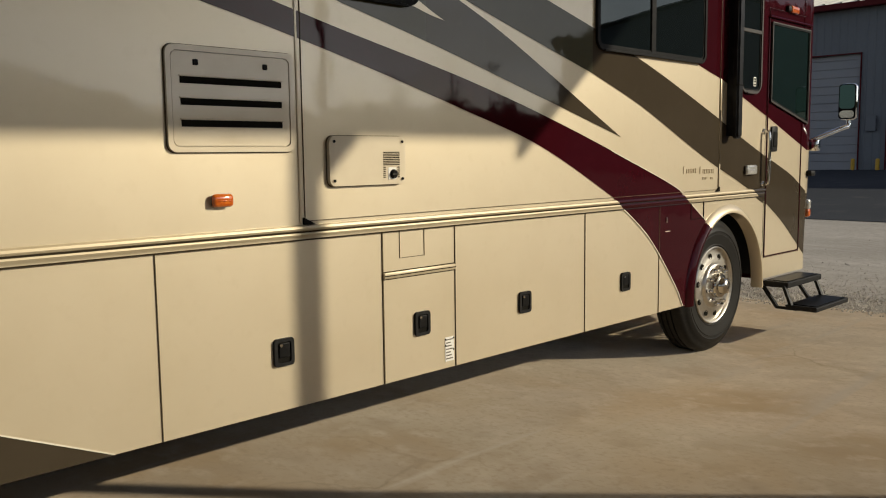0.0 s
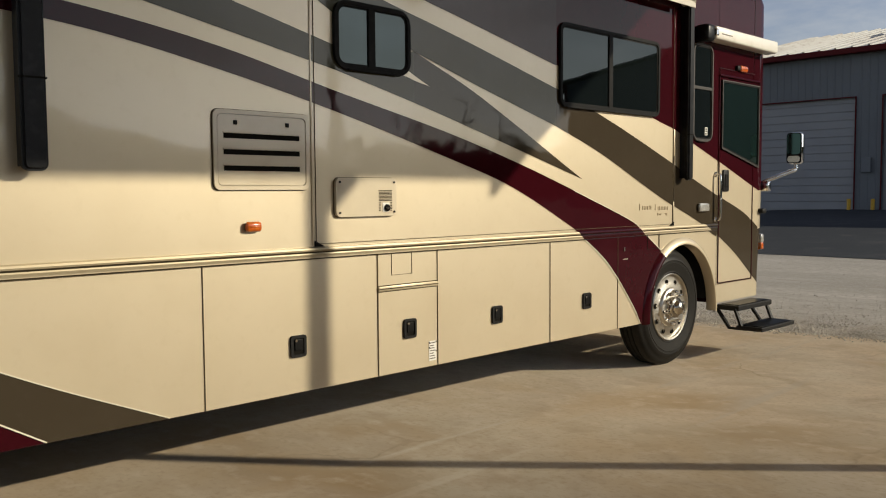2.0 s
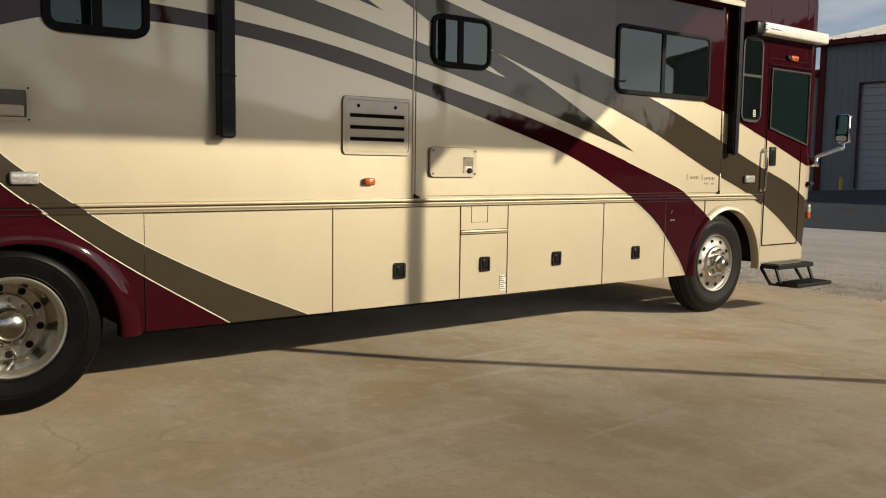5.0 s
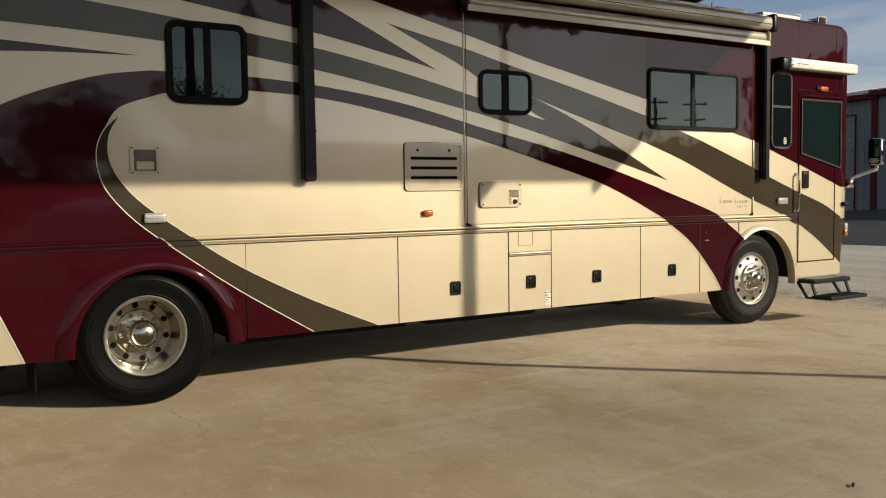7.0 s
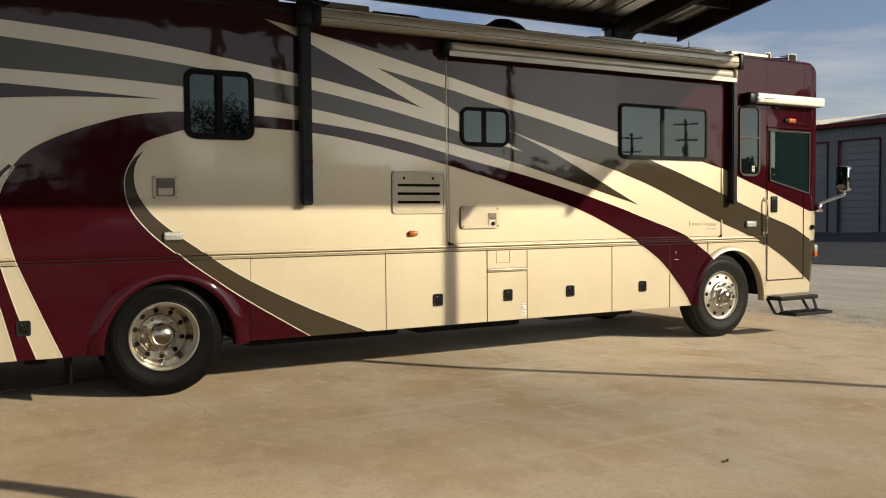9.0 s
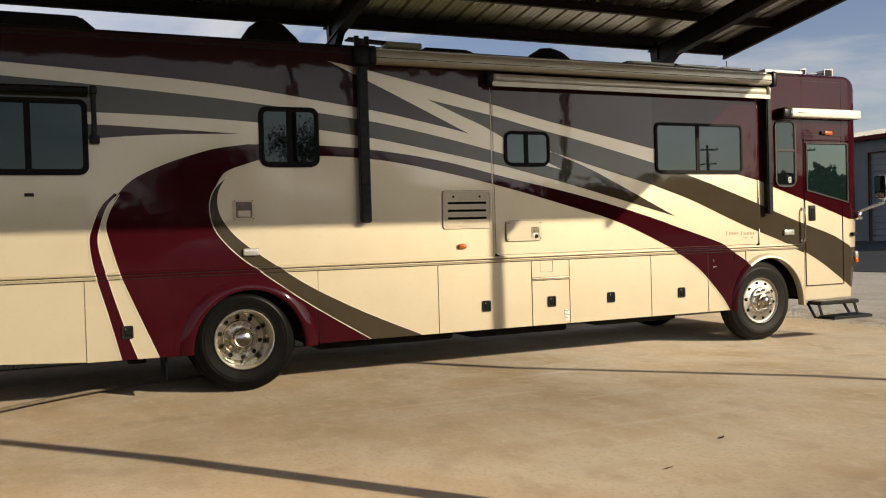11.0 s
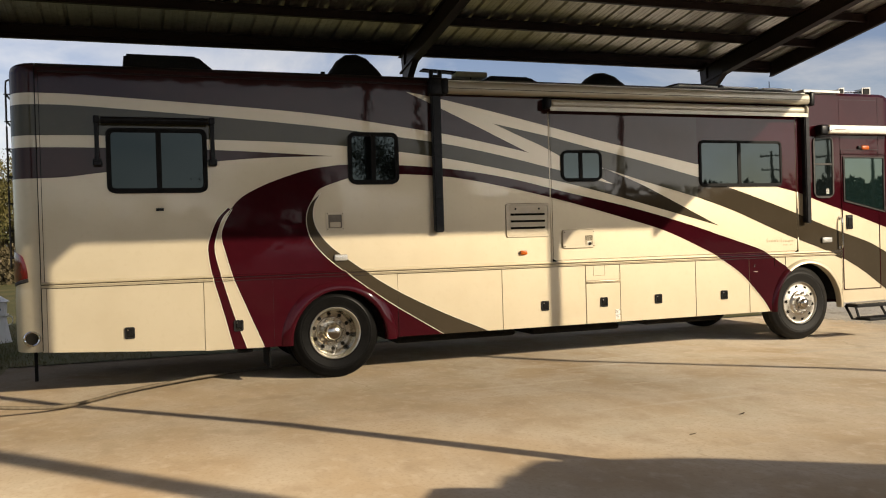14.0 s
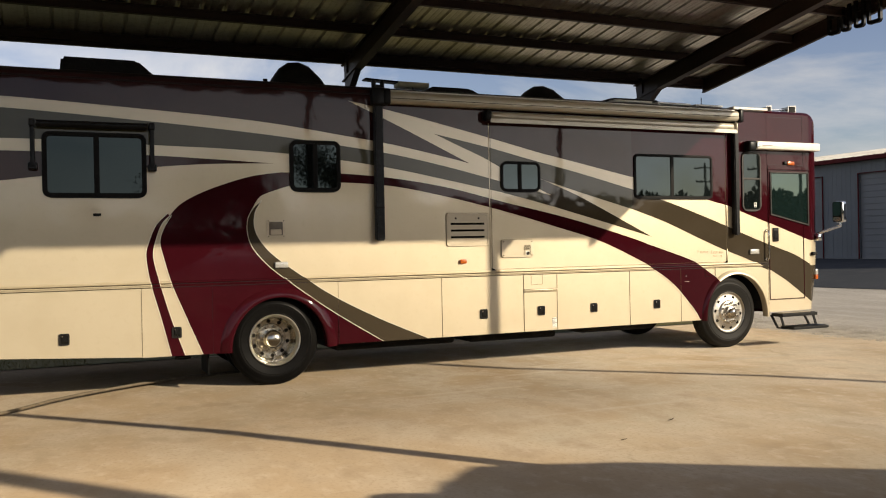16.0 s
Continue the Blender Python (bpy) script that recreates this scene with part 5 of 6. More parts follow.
M["gravel"] = principled("gravel lot", (0.47, 0.43, 0.37), rough=0.95, spec=0.0, diffuse_rough=0.3, scales=((0.25, 0.42, 0.62, (0.39, 0.355, 0.305)), (0.9, 0.46, 0.68, (0.56, 0.52, 0.455)), (22, 0.42, 0.7, (0.36, 0.325, 0.275)), (60, 0.5, 0.75, (0.60, 0.555, 0.49))), bump=0.7, bump_scale=45, stretch=(1.6, 0.35, 1.0))
M["grass"] = principled("dry autumn grass", (0.075, 0.072, 0.026), rough=0.95, spec=0.15, scales=((0.25, 0.42, 0.66, (0.17, 0.14, 0.06)), (2.0, 0.48, 0.75, (0.07, 0.085, 0.025)), (30, 0.45, 0.75, (0.16, 0.135, 0.06))), bump=1.0, bump_scale=40)


def sheet_mesh(xs, ys, lift=0.0):
    b = bmesh.new()
    grid = [[b.verts.new((x, y, ground_z(x, y) + lift)) for x in xs] for y in ys]
    for ra, rb in zip(grid, grid[1:]):
        for k in range(len(xs) - 1):
            b.faces.new((ra[k], ra[k + 1], rb[k + 1], rb[k]))
    return b


far = [-900, -300, -120, -60]
xs = far + list(range(-40, 61, 2)) + [80, 130, 300, 900]
ys = far + list(range(-40, 61, 2)) + [80, 130, 300, 900]
tagged(part("ground", sheet_mesh(xs, ys), M["gravel"], label="gravel and dirt lot around the carport", smooth=60), category="ground", kind="structure")
# the sheds' shadow on the lot, laid as a dark sheet over the gravel
M["shadow_strip"] = principled("lot in painted shed shadow", (0.052, 0.056, 0.063), rough=0.95, spec=0.05, scales=((0.3, 0.45, 0.7, (0.062, 0.066, 0.072)), (1.5, 0.55, 0.75, (0.080, 0.081, 0.083)), (25, 0.5, 0.8, (0.040, 0.043, 0.048))), bump=0.4, bump_scale=50)
b = sheet_mesh(list(range(18, 37, 2)), list(range(-40, 61, 2)), 0.012)
edge_rng = np.random.default_rng(8)
for v in b.verts:
    if v.co.x < 18.1:
        v.co.x += edge_rng.uniform(-0.05, 0.25)
tagged(part("shed_shadow_strip", b, M["shadow_strip"], label="dark strip of lot standing for the sheds' shadow", smooth=60), category="pavement", kind="structure")
gx = [-900, -300, -120, -60] + list(range(-40, 9, 2))
b = sheet_mesh([x for x in gx if x <= -4] + [-3.9], [-900, -300, -120, -60] + list(range(-40, 61, 2)) + [80, 130, 300, 900], 0.02)
grid2 = sheet_mesh([-3.9, -2, 0, 2, 4, 6, 8, 9.2], [3.3] + list(range(4, 61, 2)) + [80, 130, 300, 900], 0.02)
join(b, grid2)
tagged(part("lawn", b, M["grass"], label="dry autumn grass beside the concrete", smooth=60), category="lawn", kind="structure")

# concrete slab: level where the camera walks, falling a little to a drain line under the vehicle
def slab_z(y):
    return -0.075 * min(max((y + 2.6) / 2.5, 0.0), 1.0)


b = bmesh.new()
sy = [-34.0, -20.0, -10.0, -6.0, -2.6, -2.0, -1.2, -0.6, -0.1, 1.0, 3.2]
top_row = [[b.verts.new((x, y, slab_z(y))) for x in (-3.92, 9.3)] for y in sy]
low_row = [[b.verts.new((x, y, -0.22)) for x in (-3.92, 9.3)] for y in sy]
for k in range(len(sy) - 1):
    b.faces.new((top_row[k][0], top_row[k][1], top_row[k + 1][1], top_row[k + 1][0]))
    for i in (0, 1):
        b.faces.new((top_row[k][i], top_row[k + 1][i], low_row[k + 1][i], low_row[k][i]))
for k in (0, -1):
    b.faces.new((top_row[k][0], top_row[k][1], low_row[k][1], low_row[k][0]))
bmesh.ops.bevel(b, geom=[e for e in b.edges if len(e.link_faces) == 2 and e.calc_face_angle(0) > 1.0], offset=0.012, segments=2, affect="EDGES")
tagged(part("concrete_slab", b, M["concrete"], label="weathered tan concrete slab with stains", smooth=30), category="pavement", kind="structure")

# loose stones along the slab's edge
rng = np.random.default_rng(4)
verts, faces = [], []
shape = [(1, 0, 0), (-1, 0, 0), (0, 1, 0), (0, -1, 0), (0, 0, 1), (0, 0, -1)]
tri = [(0, 2, 4), (2, 1, 4), (1, 3, 4), (3, 0, 4), (2, 0, 5), (1, 2, 5), (3, 1, 5), (0, 3, 5)]
for k in range(42000):
    d = rng.exponential(0.55) if k % 9 else rng.exponential(1.1)
    x, y = 9.33 + d, rng.uniform(-7, 9)
    if k % 14 == 0:
        x = 9.3 - abs(rng.normal(0, 0.12))
    s = rng.uniform(0.004, 0.010) + (0.005 if k % 4 == 0 else 0.0)
    z = ground_z(x, y) + 0.002 if x > 9.3 else slab_z(y)
    n0 = len(verts)
    q = Euler(rng.uniform(0, 6, 3)).to_matrix()
    for c in shape:
        w = q @ Vector((c[0] * s * rng.uniform(0.7, 1.3), c[1] * s * rng.uniform(0.7, 1.3), c[2] * s * rng.uniform(0.6, 1.0)))
        verts.append((x + w.x, y + w.y, z + s * 0.4 + w.z))
    faces += [(a + n0, b_ + n0, c + n0) for a, b_, c in tri]
me = bpy.data.meshes.new("gravel_stones")
me.from_pydata(verts, [], faces)
M["stone"] = principled("crushed stone", (0.56, 0.51, 0.43), rough=0.9, scales=((3, 0.4, 0.7, (0.30, 0.27, 0.22)), (30, 0.5, 0.8, (0.58, 0.54, 0.47))))
me.materials.append(M["stone"])
tagged(new("gravel_stones", me), "loose crushed stones beside the concrete slab", "gravel", kind="stuff")

# ---- carport ----
carport = thing("carport", (-4.0, 2.95, 0), "open steel carport with a ribbed metal roof over the motorhome", "carport")
CO = Vector((-4.0, 2.95, 0))
EAVE_B, EAVE_N, RIDGE = 3.05, -5.85, -1.40
ROOF_X0, ROOF_X1 = -4.13, 8.90
FRAMES = (-4.035, 1.85, 7.45)


def roof_z(y):
    """The underside of the sheets."""
    return 4.60 + 0.145 * (EAVE_B - y if y > RIDGE else EAVE_B - 2 * RIDGE + y)


def cpart(name, bm, material, parent=carport, label="", smooth=None):
    bm.transform(Matrix.Translation(-CO))
    return part(name, bm, material, parent, label, smooth)


def steel_beam(p0, p1, w, h):
    """A rolled beam: one profile of web and two flanges, drawn from p0 to p1."""
    f, t = 0.02, w * 0.17
    prof = [(-w / 2, -h / 2), (w / 2, -h / 2), (w / 2, -h / 2 + f), (t, -h / 2 + f), (t, h / 2 - f), (w / 2, h / 2 - f), (w / 2, h / 2), (-w / 2, h / 2), (-w / 2, h / 2 - f), (-t, h / 2 - f), (-t, -h / 2 + f), (-w / 2, -h / 2 + f)]
    p0, p1 = Vector(p0), Vector(p1)
    along = (p1 - p0).normalized()
    right = Vector((0, 0, 1)).cross(along).normalized()
    up = along.cross(right)
    b = bmesh.new()
    ends = [[b.verts.new(p + right * x + up * z) for x, z in prof] for p in (p0, p1)]
    for k in range(12):
        b.faces.new((ends[0][k], ends[0][(k + 1) % 12], ends[1][(k + 1) % 12], ends[1][k]))
    b.faces.new(ends[0])
    b.faces.new(ends[1])
    return b


for x in FRAMES:
    px = -4.105 if x < -4 else x
    cpart("post", box(px - 0.05, px + 0.05, 2.89, 2.99, -0.02, roof_z(2.95) - 0.1, 0.006, 1), M["steel"])
    cpart("rafter", steel_beam((x, EAVE_B + 0.05, roof_z(EAVE_B) - 0.33), (x, RIDGE, roof_z(RIDGE) - 0.27), 0.14, 0.28), M["steel"])
    cpart("rafter", steel_beam((x, RIDGE, roof_z(RIDGE) - 0.27), (x, -5.15, roof_z(-5.15) - 0.27), 0.14, 0.28), M["steel"])
    if x < -4:
        continue
    plate = slab_xz([(2.90, roof_z(2.90) - 0.72), (2.90, roof_z(2.90) - 0.40), (2.45, roof_z(2.45) - 0.40), (2.45, roof_z(2.45) - 0.46)], -0.05, 0.05)
    plate.transform(Matrix(((0, 1, 0, x), (1, 0, 0, 0), (0, 0, 1, 0), (0, 0, 0, 1))))
    cpart("haunch_plate", plate, M["steel"])
cpart("post", box(-3.865, -3.765, -1.20, -1.10, -0.02, roof_z(-1.15) - 0.1, 0.006, 1), M["post"], label="red oxide steel post")
cpart("post_foot", box(-3.90, -3.66, -1.23, -1.07, -0.02, 0.012), M["post"])
for x in (-3.9, 7.39):
    cpart("post", box(x - 0.05, x + 0.05, -5.83, -5.73, -0.02, roof_z(-5.78) - 0.1, 0.006, 1), M["steel"])
    cpart("gusset", slab_xz([(x + 0.05, roof_z(-5.78) - 0.42), (x + 0.36, roof_z(-5.78) - 0.13), (x + 0.05, roof_z(-5.78) - 0.13)], -5.80, -5.77), M["steel"])
for y in (3.0, 1.9, 0.8, -0.3, -1.38, -2.5, -3.6, -4.7, -5.82):
    cpart("purlin", steel_beam((ROOF_X0, y, roof_z(y) - 0.075), (ROOF_X1, y, roof_z(y) - 0.075), 0.07, 0.13), M["steel"])
for a, b_ in ((EAVE_B, RIDGE), (RIDGE, EAVE_N)):
    for x in (ROOF_X0 - 0.02, ROOF_X1 + 0.02):
        cpart("rake_beam", steel_beam((x, a, roof_z(a) - 0.135), (x, b_, roof_z(b_) - 0.135), 0.06, 0.26), M["steel"])


for y in (EAVE_B + 0.07, EAVE_N - 0.07):
    cpart("eave_trim", box(ROOF_X0 - 0.06, ROOF_X1 + 0.06, y - 0.008, y + 0.008, roof_z(y) - 0.10, roof_z(y) + 0.06), M["steel"])


cpart("eave_header", steel_beam((ROOF_X0, 3.04, roof_z(3.04) - 0.120), (ROOF_X1, 3.04, roof_z(3.04) - 0.120), 0.07, 0.14), M["steel"])
cpart("eave_header", steel_beam((-3.9, -5.25, 4.39), (8.25, -5.25, 4.39), 0.14, 0.19), M["steel"])


def ribbed(a, b_):
    """One slope of ribbed sheeting with real ribs."""
    bmv = bmesh.new()
    x, rows = ROOF_X0 - 0.04, []
    while x < ROOF_X1 + 0.04:
        rows += [(x, 0.0), (x + 0.070, 0.0), (x + 0.080, 0.004), (x + 0.090, 0.004), (x + 0.100, 0.0), (x + 0.150, 0.0), (x + 0.160, 0.004), (x + 0.170, 0.004), (x + 0.180, 0.0), (x + 0.245, 0.0), (x + 0.262, 0.036), (x + 0.288, 0.036), (x + 0.305, 0.0)]
        x += 0.305
    va = [[bmv.verts.new((min(px, ROOF_X1 + 0.05), y, roof_z(y) + pz)) for px, pz in rows] for y in (a, b_)]
    for k in range(len(rows) - 1):
        if rows[k + 1][0] > rows[k][0] + 1e-6:
            bmv.faces.new((va[0][k], va[0][k + 1], va[1][k + 1], va[1][k]))
    bmesh.ops.remove_doubles(bmv, verts=bmv.verts[:], dist=0.0005)
    return bmv


for a, b_ in ((EAVE_B + 0.06, RIDGE), (RIDGE, EAVE_N - 0.06)):
    ob = cpart("roof_sheet", ribbed(a, b_), M["sheet"], label="ribbed galvanised roof sheet")
    mod = ob.modifiers.new("thickness", "SOLIDIFY")
    mod.thickness, mod.offset = 0.004, 1

# ---- the big shed across the lot ----
M["cladding"] = principled("blue grey metal cladding", (0.155, 0.168, 0.181), rough=0.55, scales=((0.5, 0.45, 0.75, (0.135, 0.146, 0.157)), (6, 0.5, 0.8, (0.146, 0.156, 0.165))))
M["roller"] = principled("white roller door", (0.31, 0.313, 0.322), rough=0.5, scales=((0.8, 0.45, 0.75, (0.277, 0.28, 0.287)),))
M["roller_grey"] = principled("grey roller door", (0.185, 0.19, 0.20), rough=0.5, scales=((0.8, 0.45, 0.75, (0.165, 0.17, 0.178)),))
M["redtrim"] = principled("red painted trim", (0.10, 0.014, 0.015), rough=0.6, spec=0.1, scales=((3, 0.5, 0.8, (0.08, 0.014, 0.014)),))
M["shed_roof"] = principled("weathered metal roof", (0.42, 0.41, 0.38), rough=0.5, metal=0.2, scales=((0.4, 0.45, 0.7, (0.33, 0.30, 0.27)), (2.5, 0.55, 0.8, (0.26, 0.225, 0.19))))
M["yellow"] = principled("yellow bollard paint", (0.62, 0.36, 0.02), rough=0.5, scales=((8, 0.5, 0.8, (0.5, 0.28, 0.02)),))


def shed(name, x0, x1, y0, y1, base, eave, ridge, doors, label, roof_over=0.35, door_paint="roller"):
    """A metal-clad shed with its ridge along y. Doors are on the side that looks to -x: rows of y0, y1, height."""
    o = thing(name, (x0, (y0 + y1) / 2, base), label, "building")
    off = Matrix.Translation((-x0, -(y0 + y1) / 2, -base))

    def sp(nm, bm, material, parent=o, lab="", smooth=None):
        bm.transform(off)
        return part(nm, bm, material, parent, lab, smooth)

    # front wall in pieces round the doors; each rib of the cladding stands proud
    edges = sorted(doors)
    cuts = [y0]
    for a, c, h in edges:
        cuts += [a, c]
    cuts.append(y1)
    def clad(a, c, z0, z1):
        """Ribbed cladding from y = a to c, as one folded sheet."""
        rows, y = [], a
        while y < c - 0.31:
            rows += [(y, 0.0), (y + 0.21, 0.0), (y + 0.225, -0.014), (y + 0.275, -0.014), (y + 0.29, 0.0)]
            y += 0.30
        rows += [(y, 0.0), (c, 0.0)]
        w = bmesh.new()
        v = [[w.verts.new((x0 + 0.03 + d, py, z)) for py, d in rows] for z in (z0, z1)]
        back = [[w.verts.new((x0 + 0.14, py, z)) for py in (a, c)] for z in (z0, z1)]
        for k in range(len(rows) - 1):
            w.faces.new((v[0][k], v[0][k + 1], v[1][k + 1], v[1][k]))
        w.faces.new((back[0][0], back[0][1], back[1][1], back[1][0]))
        w.faces.new((v[0][0], back[0][0], back[1][0], v[1][0]))
        w.faces.new((v[0][-1], back[0][1], back[1][1], v[1][-1]))
        return w

    for a, c in zip(cuts[::2], cuts[1::2]):
        sp("wall", clad(a, c, base - 0.6, eave), M["cladding"])
    for a, c, h in edges:
        sp("wall", clad(a, c, base + h, eave), M["cladding"])
    b = box(x1 - 0.14, x1, y0, y1, base - 0.6, eave)
    for y in (y0, y1 - 0.14):
        s = slab_xz([(x0 + 0.14, base - 0.6), (x1 - 0.14, base - 0.6), (x1 - 0.14, eave), ((x0 + x1) / 2, ridge), (x0 + 0.14, eave)], y, y + 0.14)
        join(b, s)
    sp("end_wall", b, M["cladding"])
    for a, c, h in edges:
        d = sp("roller_door", box(x0 + 0.16, x0 + 0.20, a, c, base - 0.3, base + h), M[door_paint], lab="sectional roller door")
        k = 0
        z = base
        while z < base + h - 0.05:
            sp("door_panel", box(x0 + 0.125, x0 + 0.165, a + 0.05, c - 0.05, z + 0.012, min(z + 0.33, base + h) - 0.012, 0.008, 1), M[door_paint], d)
            z += 0.33
        f = box(x0 - 0.04, x0 + 0.02, a - 0.04, a, base, base + h + 0.04)
        box(x0 - 0.04, x0 + 0.02, c, c + 0.04, base, base + h + 0.04, bm=f)
        box(x0 - 0.04, x0 + 0.02, a, c, base + h, base + h + 0.04, bm=f)
        sp("door_trim", f, M["redtrim"])
    for y in (y0, y1):
        sp("corner_trim", box(x0 - 0.05, x0 + 0.12, y - 0.13, y + 0.13, base - 0.4, eave), M["redtrim"])
    sp("gutter", box(x0 - 0.44, x0 - 0.05, y0 - roof_over, y1 + roof_over, eave - 0.17, eave + 0.055, 0.02), M["redtrim"])
    xm = (x0 + x1) / 2
    for xa, xb in ((x0 - 0.40, xm), (xm, x1 + 0.40)):
        b = bmesh.new()
        za = eave + 0.03 if xa < xm - 1 else ridge + 0.06
        zb = ridge + 0.06 if xa < xm - 1 else eave + 0.03
        rows, y = [], y0 - roof_over
        while y < y1 + roof_over:
            rows += [(y, 0), (y + 0.50, 0), (y + 0.54, 0.07), (y + 0.60, 0.07), (y + 0.64, 0)]
            y += 0.64
        v = [[b.verts.new((x, min(py, y1 + roof_over), z + pz)) for py, pz in rows] for x, z in ((xa, za), (xb, zb))]
        for k in range(len(rows) - 1):
            if rows[k + 1][0] > rows[k][0] + 1e-6:
                b.faces.new((v[0][k], v[0][k + 1], v[1][k + 1], v[1][k]))
        bmesh.ops.remove_doubles(b, verts=b.verts[:], dist=0.001)
        r = sp("roof", b, M["shed_roof"], lab="weathered ribbed metal roof")
    return o, sp


GB = 0.72
big, bp = shed("metal_shed", 36.0, 60.0, -9.0, 15.45, GB, 7.1, 9.8, [(3.55, 8.05, 4.5), (9.1, 13.7, 4.5), (-4.6, -0.2, 4.5)], "large grey metal shed with white roller doors and red trim")
bp("roof_vent", box(43.6, 45.4, 6.35, 7.6, 8.8, 9.75, 0.05), M["redtrim"], lab="louvred red roof vent")
bp("vent_cap", slab_xz([(43.3, 9.75), (45.7, 9.75), (44.5, 10.1)], 6.2, 7.75), M["redtrim"])
for y in (3.0, 8.6):
    bp("meter_box", box(35.85, 36.0, y - 0.18, y + 0.18, GB + 1.5, GB + 2.1, 0.02), M["cladding"])
shed("metal_annex", 36.6, 54.0, 17.15, 44.0, GB - 0.4, 5.75, 7.0, [(18.15, 20.35, 4.6), (21.0, 23.2, 4.6), (25.6, 28.0, 4.6)], "lower grey metal annex beside the large shed", door_paint="roller_grey")
shed("metal_link", 36.3, 54.0, 15.65, 17.0, GB - 0.3, 5.85, 6.9, [], "narrow grey metal wall between the sheds", 0.05)
for y in (8.15, 3.25, 9.05, 14.0):
    ob = thing("bollard", (35.4, y, GB - 0.1), "yellow steel bollard by a roller door", "bollard", "bollards by the doors")
    part("pipe", lathe_y([(0.0, 0.56), (0.06, 0.55), (0.075, 0.52), (0.075, 0.0)], 14), M["yellow"], ob, smooth=40).matrix_basis = pose(0, 0, 0, 90)
barn, _ = shed("metal_barn", 0.0, 14.4, -15.0, 0.0, 0.0, 6.2, 8.1, [], "tall grey metal barn farther along the lot", 0.3)
barn.matrix_world = pose(35.1, -22.9, GB, 0, 0, 60) @ Matrix.Translation((0, -7.5, 0))
bp("wall_lamp", box(35.7, 36.0, 2.85, 3.15, 5.3, 5.5, 0.03), M["plastic"])
bin_ = thing("waste_bin", (35.3, 2.6, GB - 0.02), "dark steel waste bin against the shed wall", "bin")
part("tub", slab_xz([(-0.45, 0.0), (0.35, 0.0), (0.45, 0.75), (-0.55, 0.75)], -0.38, 0.38), M["plastic"], bin_)
part("lid", box(-0.58, 0.48, -0.42, 0.42, 0.75, 0.82, 0.02), M["frame"], bin_)


# ---- sign letters on the front of the carport, seen from behind ----
for k, (y, w) in enumerate(((-0.145, 0.23), (-0.367, 0.165), (-0.615, 0.18), (-0.875, 0.24))):
    ob = thing("sign_letter", (8.80, y, 4.70), "black raised sign letter fixed to the carport's front edge", "sign letter", "letters of the sign")
    o = rounded(-w / 2, w / 2, 0.0, 0.56, 0.05)
    i = rounded(-w / 2 + 0.045, w / 2 - 0.045, 0.055, 0.505, 0.015)
    b = ring_xz(o, i, -0.025, 0.025)
    if k % 2 == 0:
        box(-w / 2 + 0.03, w / 2 - 0.03, -0.022, 0.022, 0.25, 0.31, bm=b)
    b.transform(Matrix.Rotation(math.pi / 2, 4, "Z"))
    part("letter", b, M["black"], ob)
    part("bracket", box(0.04, 0.10, -0.012, 0.012, 0.30, 0.33), M["steel"], ob)


# ---- steel post in the yard, beside the carport ----
yard = thing("steel_post", (2.22, -6.80, 0), "dark brown steel post that props the carport roof", "post")
part("shaft", box(-0.055, 0.055, -0.055, 0.055, -0.02, 4.97, 0.006, 1), M["steel"], yard)
part("gusset", slab_xz([(0.08, 4.68), (0.40, 4.97), (0.08, 4.97)], -0.015, 0.015), M["steel"], yard)
part("outrigger", bar((0, 0.0, 4.93), (0, 1.0, 4.60), 0.10, 0.12), M["steel"], yard)


# ---- power cord on the concrete ----
M["cord"] = principled("worn brown cord", (0.10, 0.075, 0.045), rough=0.7, scales=((20, 0.45, 0.75, (0.15, 0.115, 0.07)),), bump=0.2, bump_scale=60)
cord = smooth_line([(-5.3, -0.80, 0.62), (-4.45, -0.92, 0.33), (-3.90, -0.96, 0.185), (-3.60, -0.95, 0.10), (-3.27, -0.84, 0.03), (-2.88, -0.60, -0.022), (-2.39, 0.02, -0.03), (-1.81, 0.50, -0.03), (-1.0, 0.95, -0.03), (0.2, 1.2, -0.03)], 90)
tagged(part("power_cord", tube(cord, 0.018, 10), M["cord"], smooth=60), "thick brown power cord running under the motorhome", "cord")

# ---- white lighthouse ornament on the grass ----
def lighthouse(x, y, z):
    ob = thing("lighthouse_ornament", (x, y, z), "white wooden lighthouse ornament standing on the grass", "ornament")

    def eight(r0, r1, z0, z1):
        return rod((0, 0, z0), (0, 0, z1), r0, r1, 8)

    part("tower", eight(0.235, 0.135, 0.0, 0.60), M["white_metal"], ob)
    part("base", eight(0.25, 0.25, 0.0, 0.05), M["white_metal"], ob)
    part("gallery", eight(0.19, 0.19, 0.60, 0.64), M["white_metal"], ob)
    lan = part("lantern", eight(0.155, 0.165, 0.64, 0.90), M["white_metal"], ob)
    part("window", box(-0.05, 0.05, -0.165, -0.14, 0.72, 0.76), M["frame"], lan)
    part("roof", eight(0.215, 0.03, 0.90, 1.03), M["white_metal"], ob)
    part("finial", rod((0, 0, 1.02), (0, 0, 1.09), 0.025, 0.01, 8), M["white_metal"], ob)
    part("handle", tube(smooth_line([(0.13, -0.02, 0.56), (0.24, -0.02, 0.58), (0.25, -0.02, 0.44), (0.17, -0.02, 0.40)], 14), 0.012, 6), M["white_metal"], ob)
    ob.matrix_world = pose(x, y, z) @ Matrix.Scale(0.86, 4)
    return ob


lighthouse(-4.60, 7.75, -0.16)


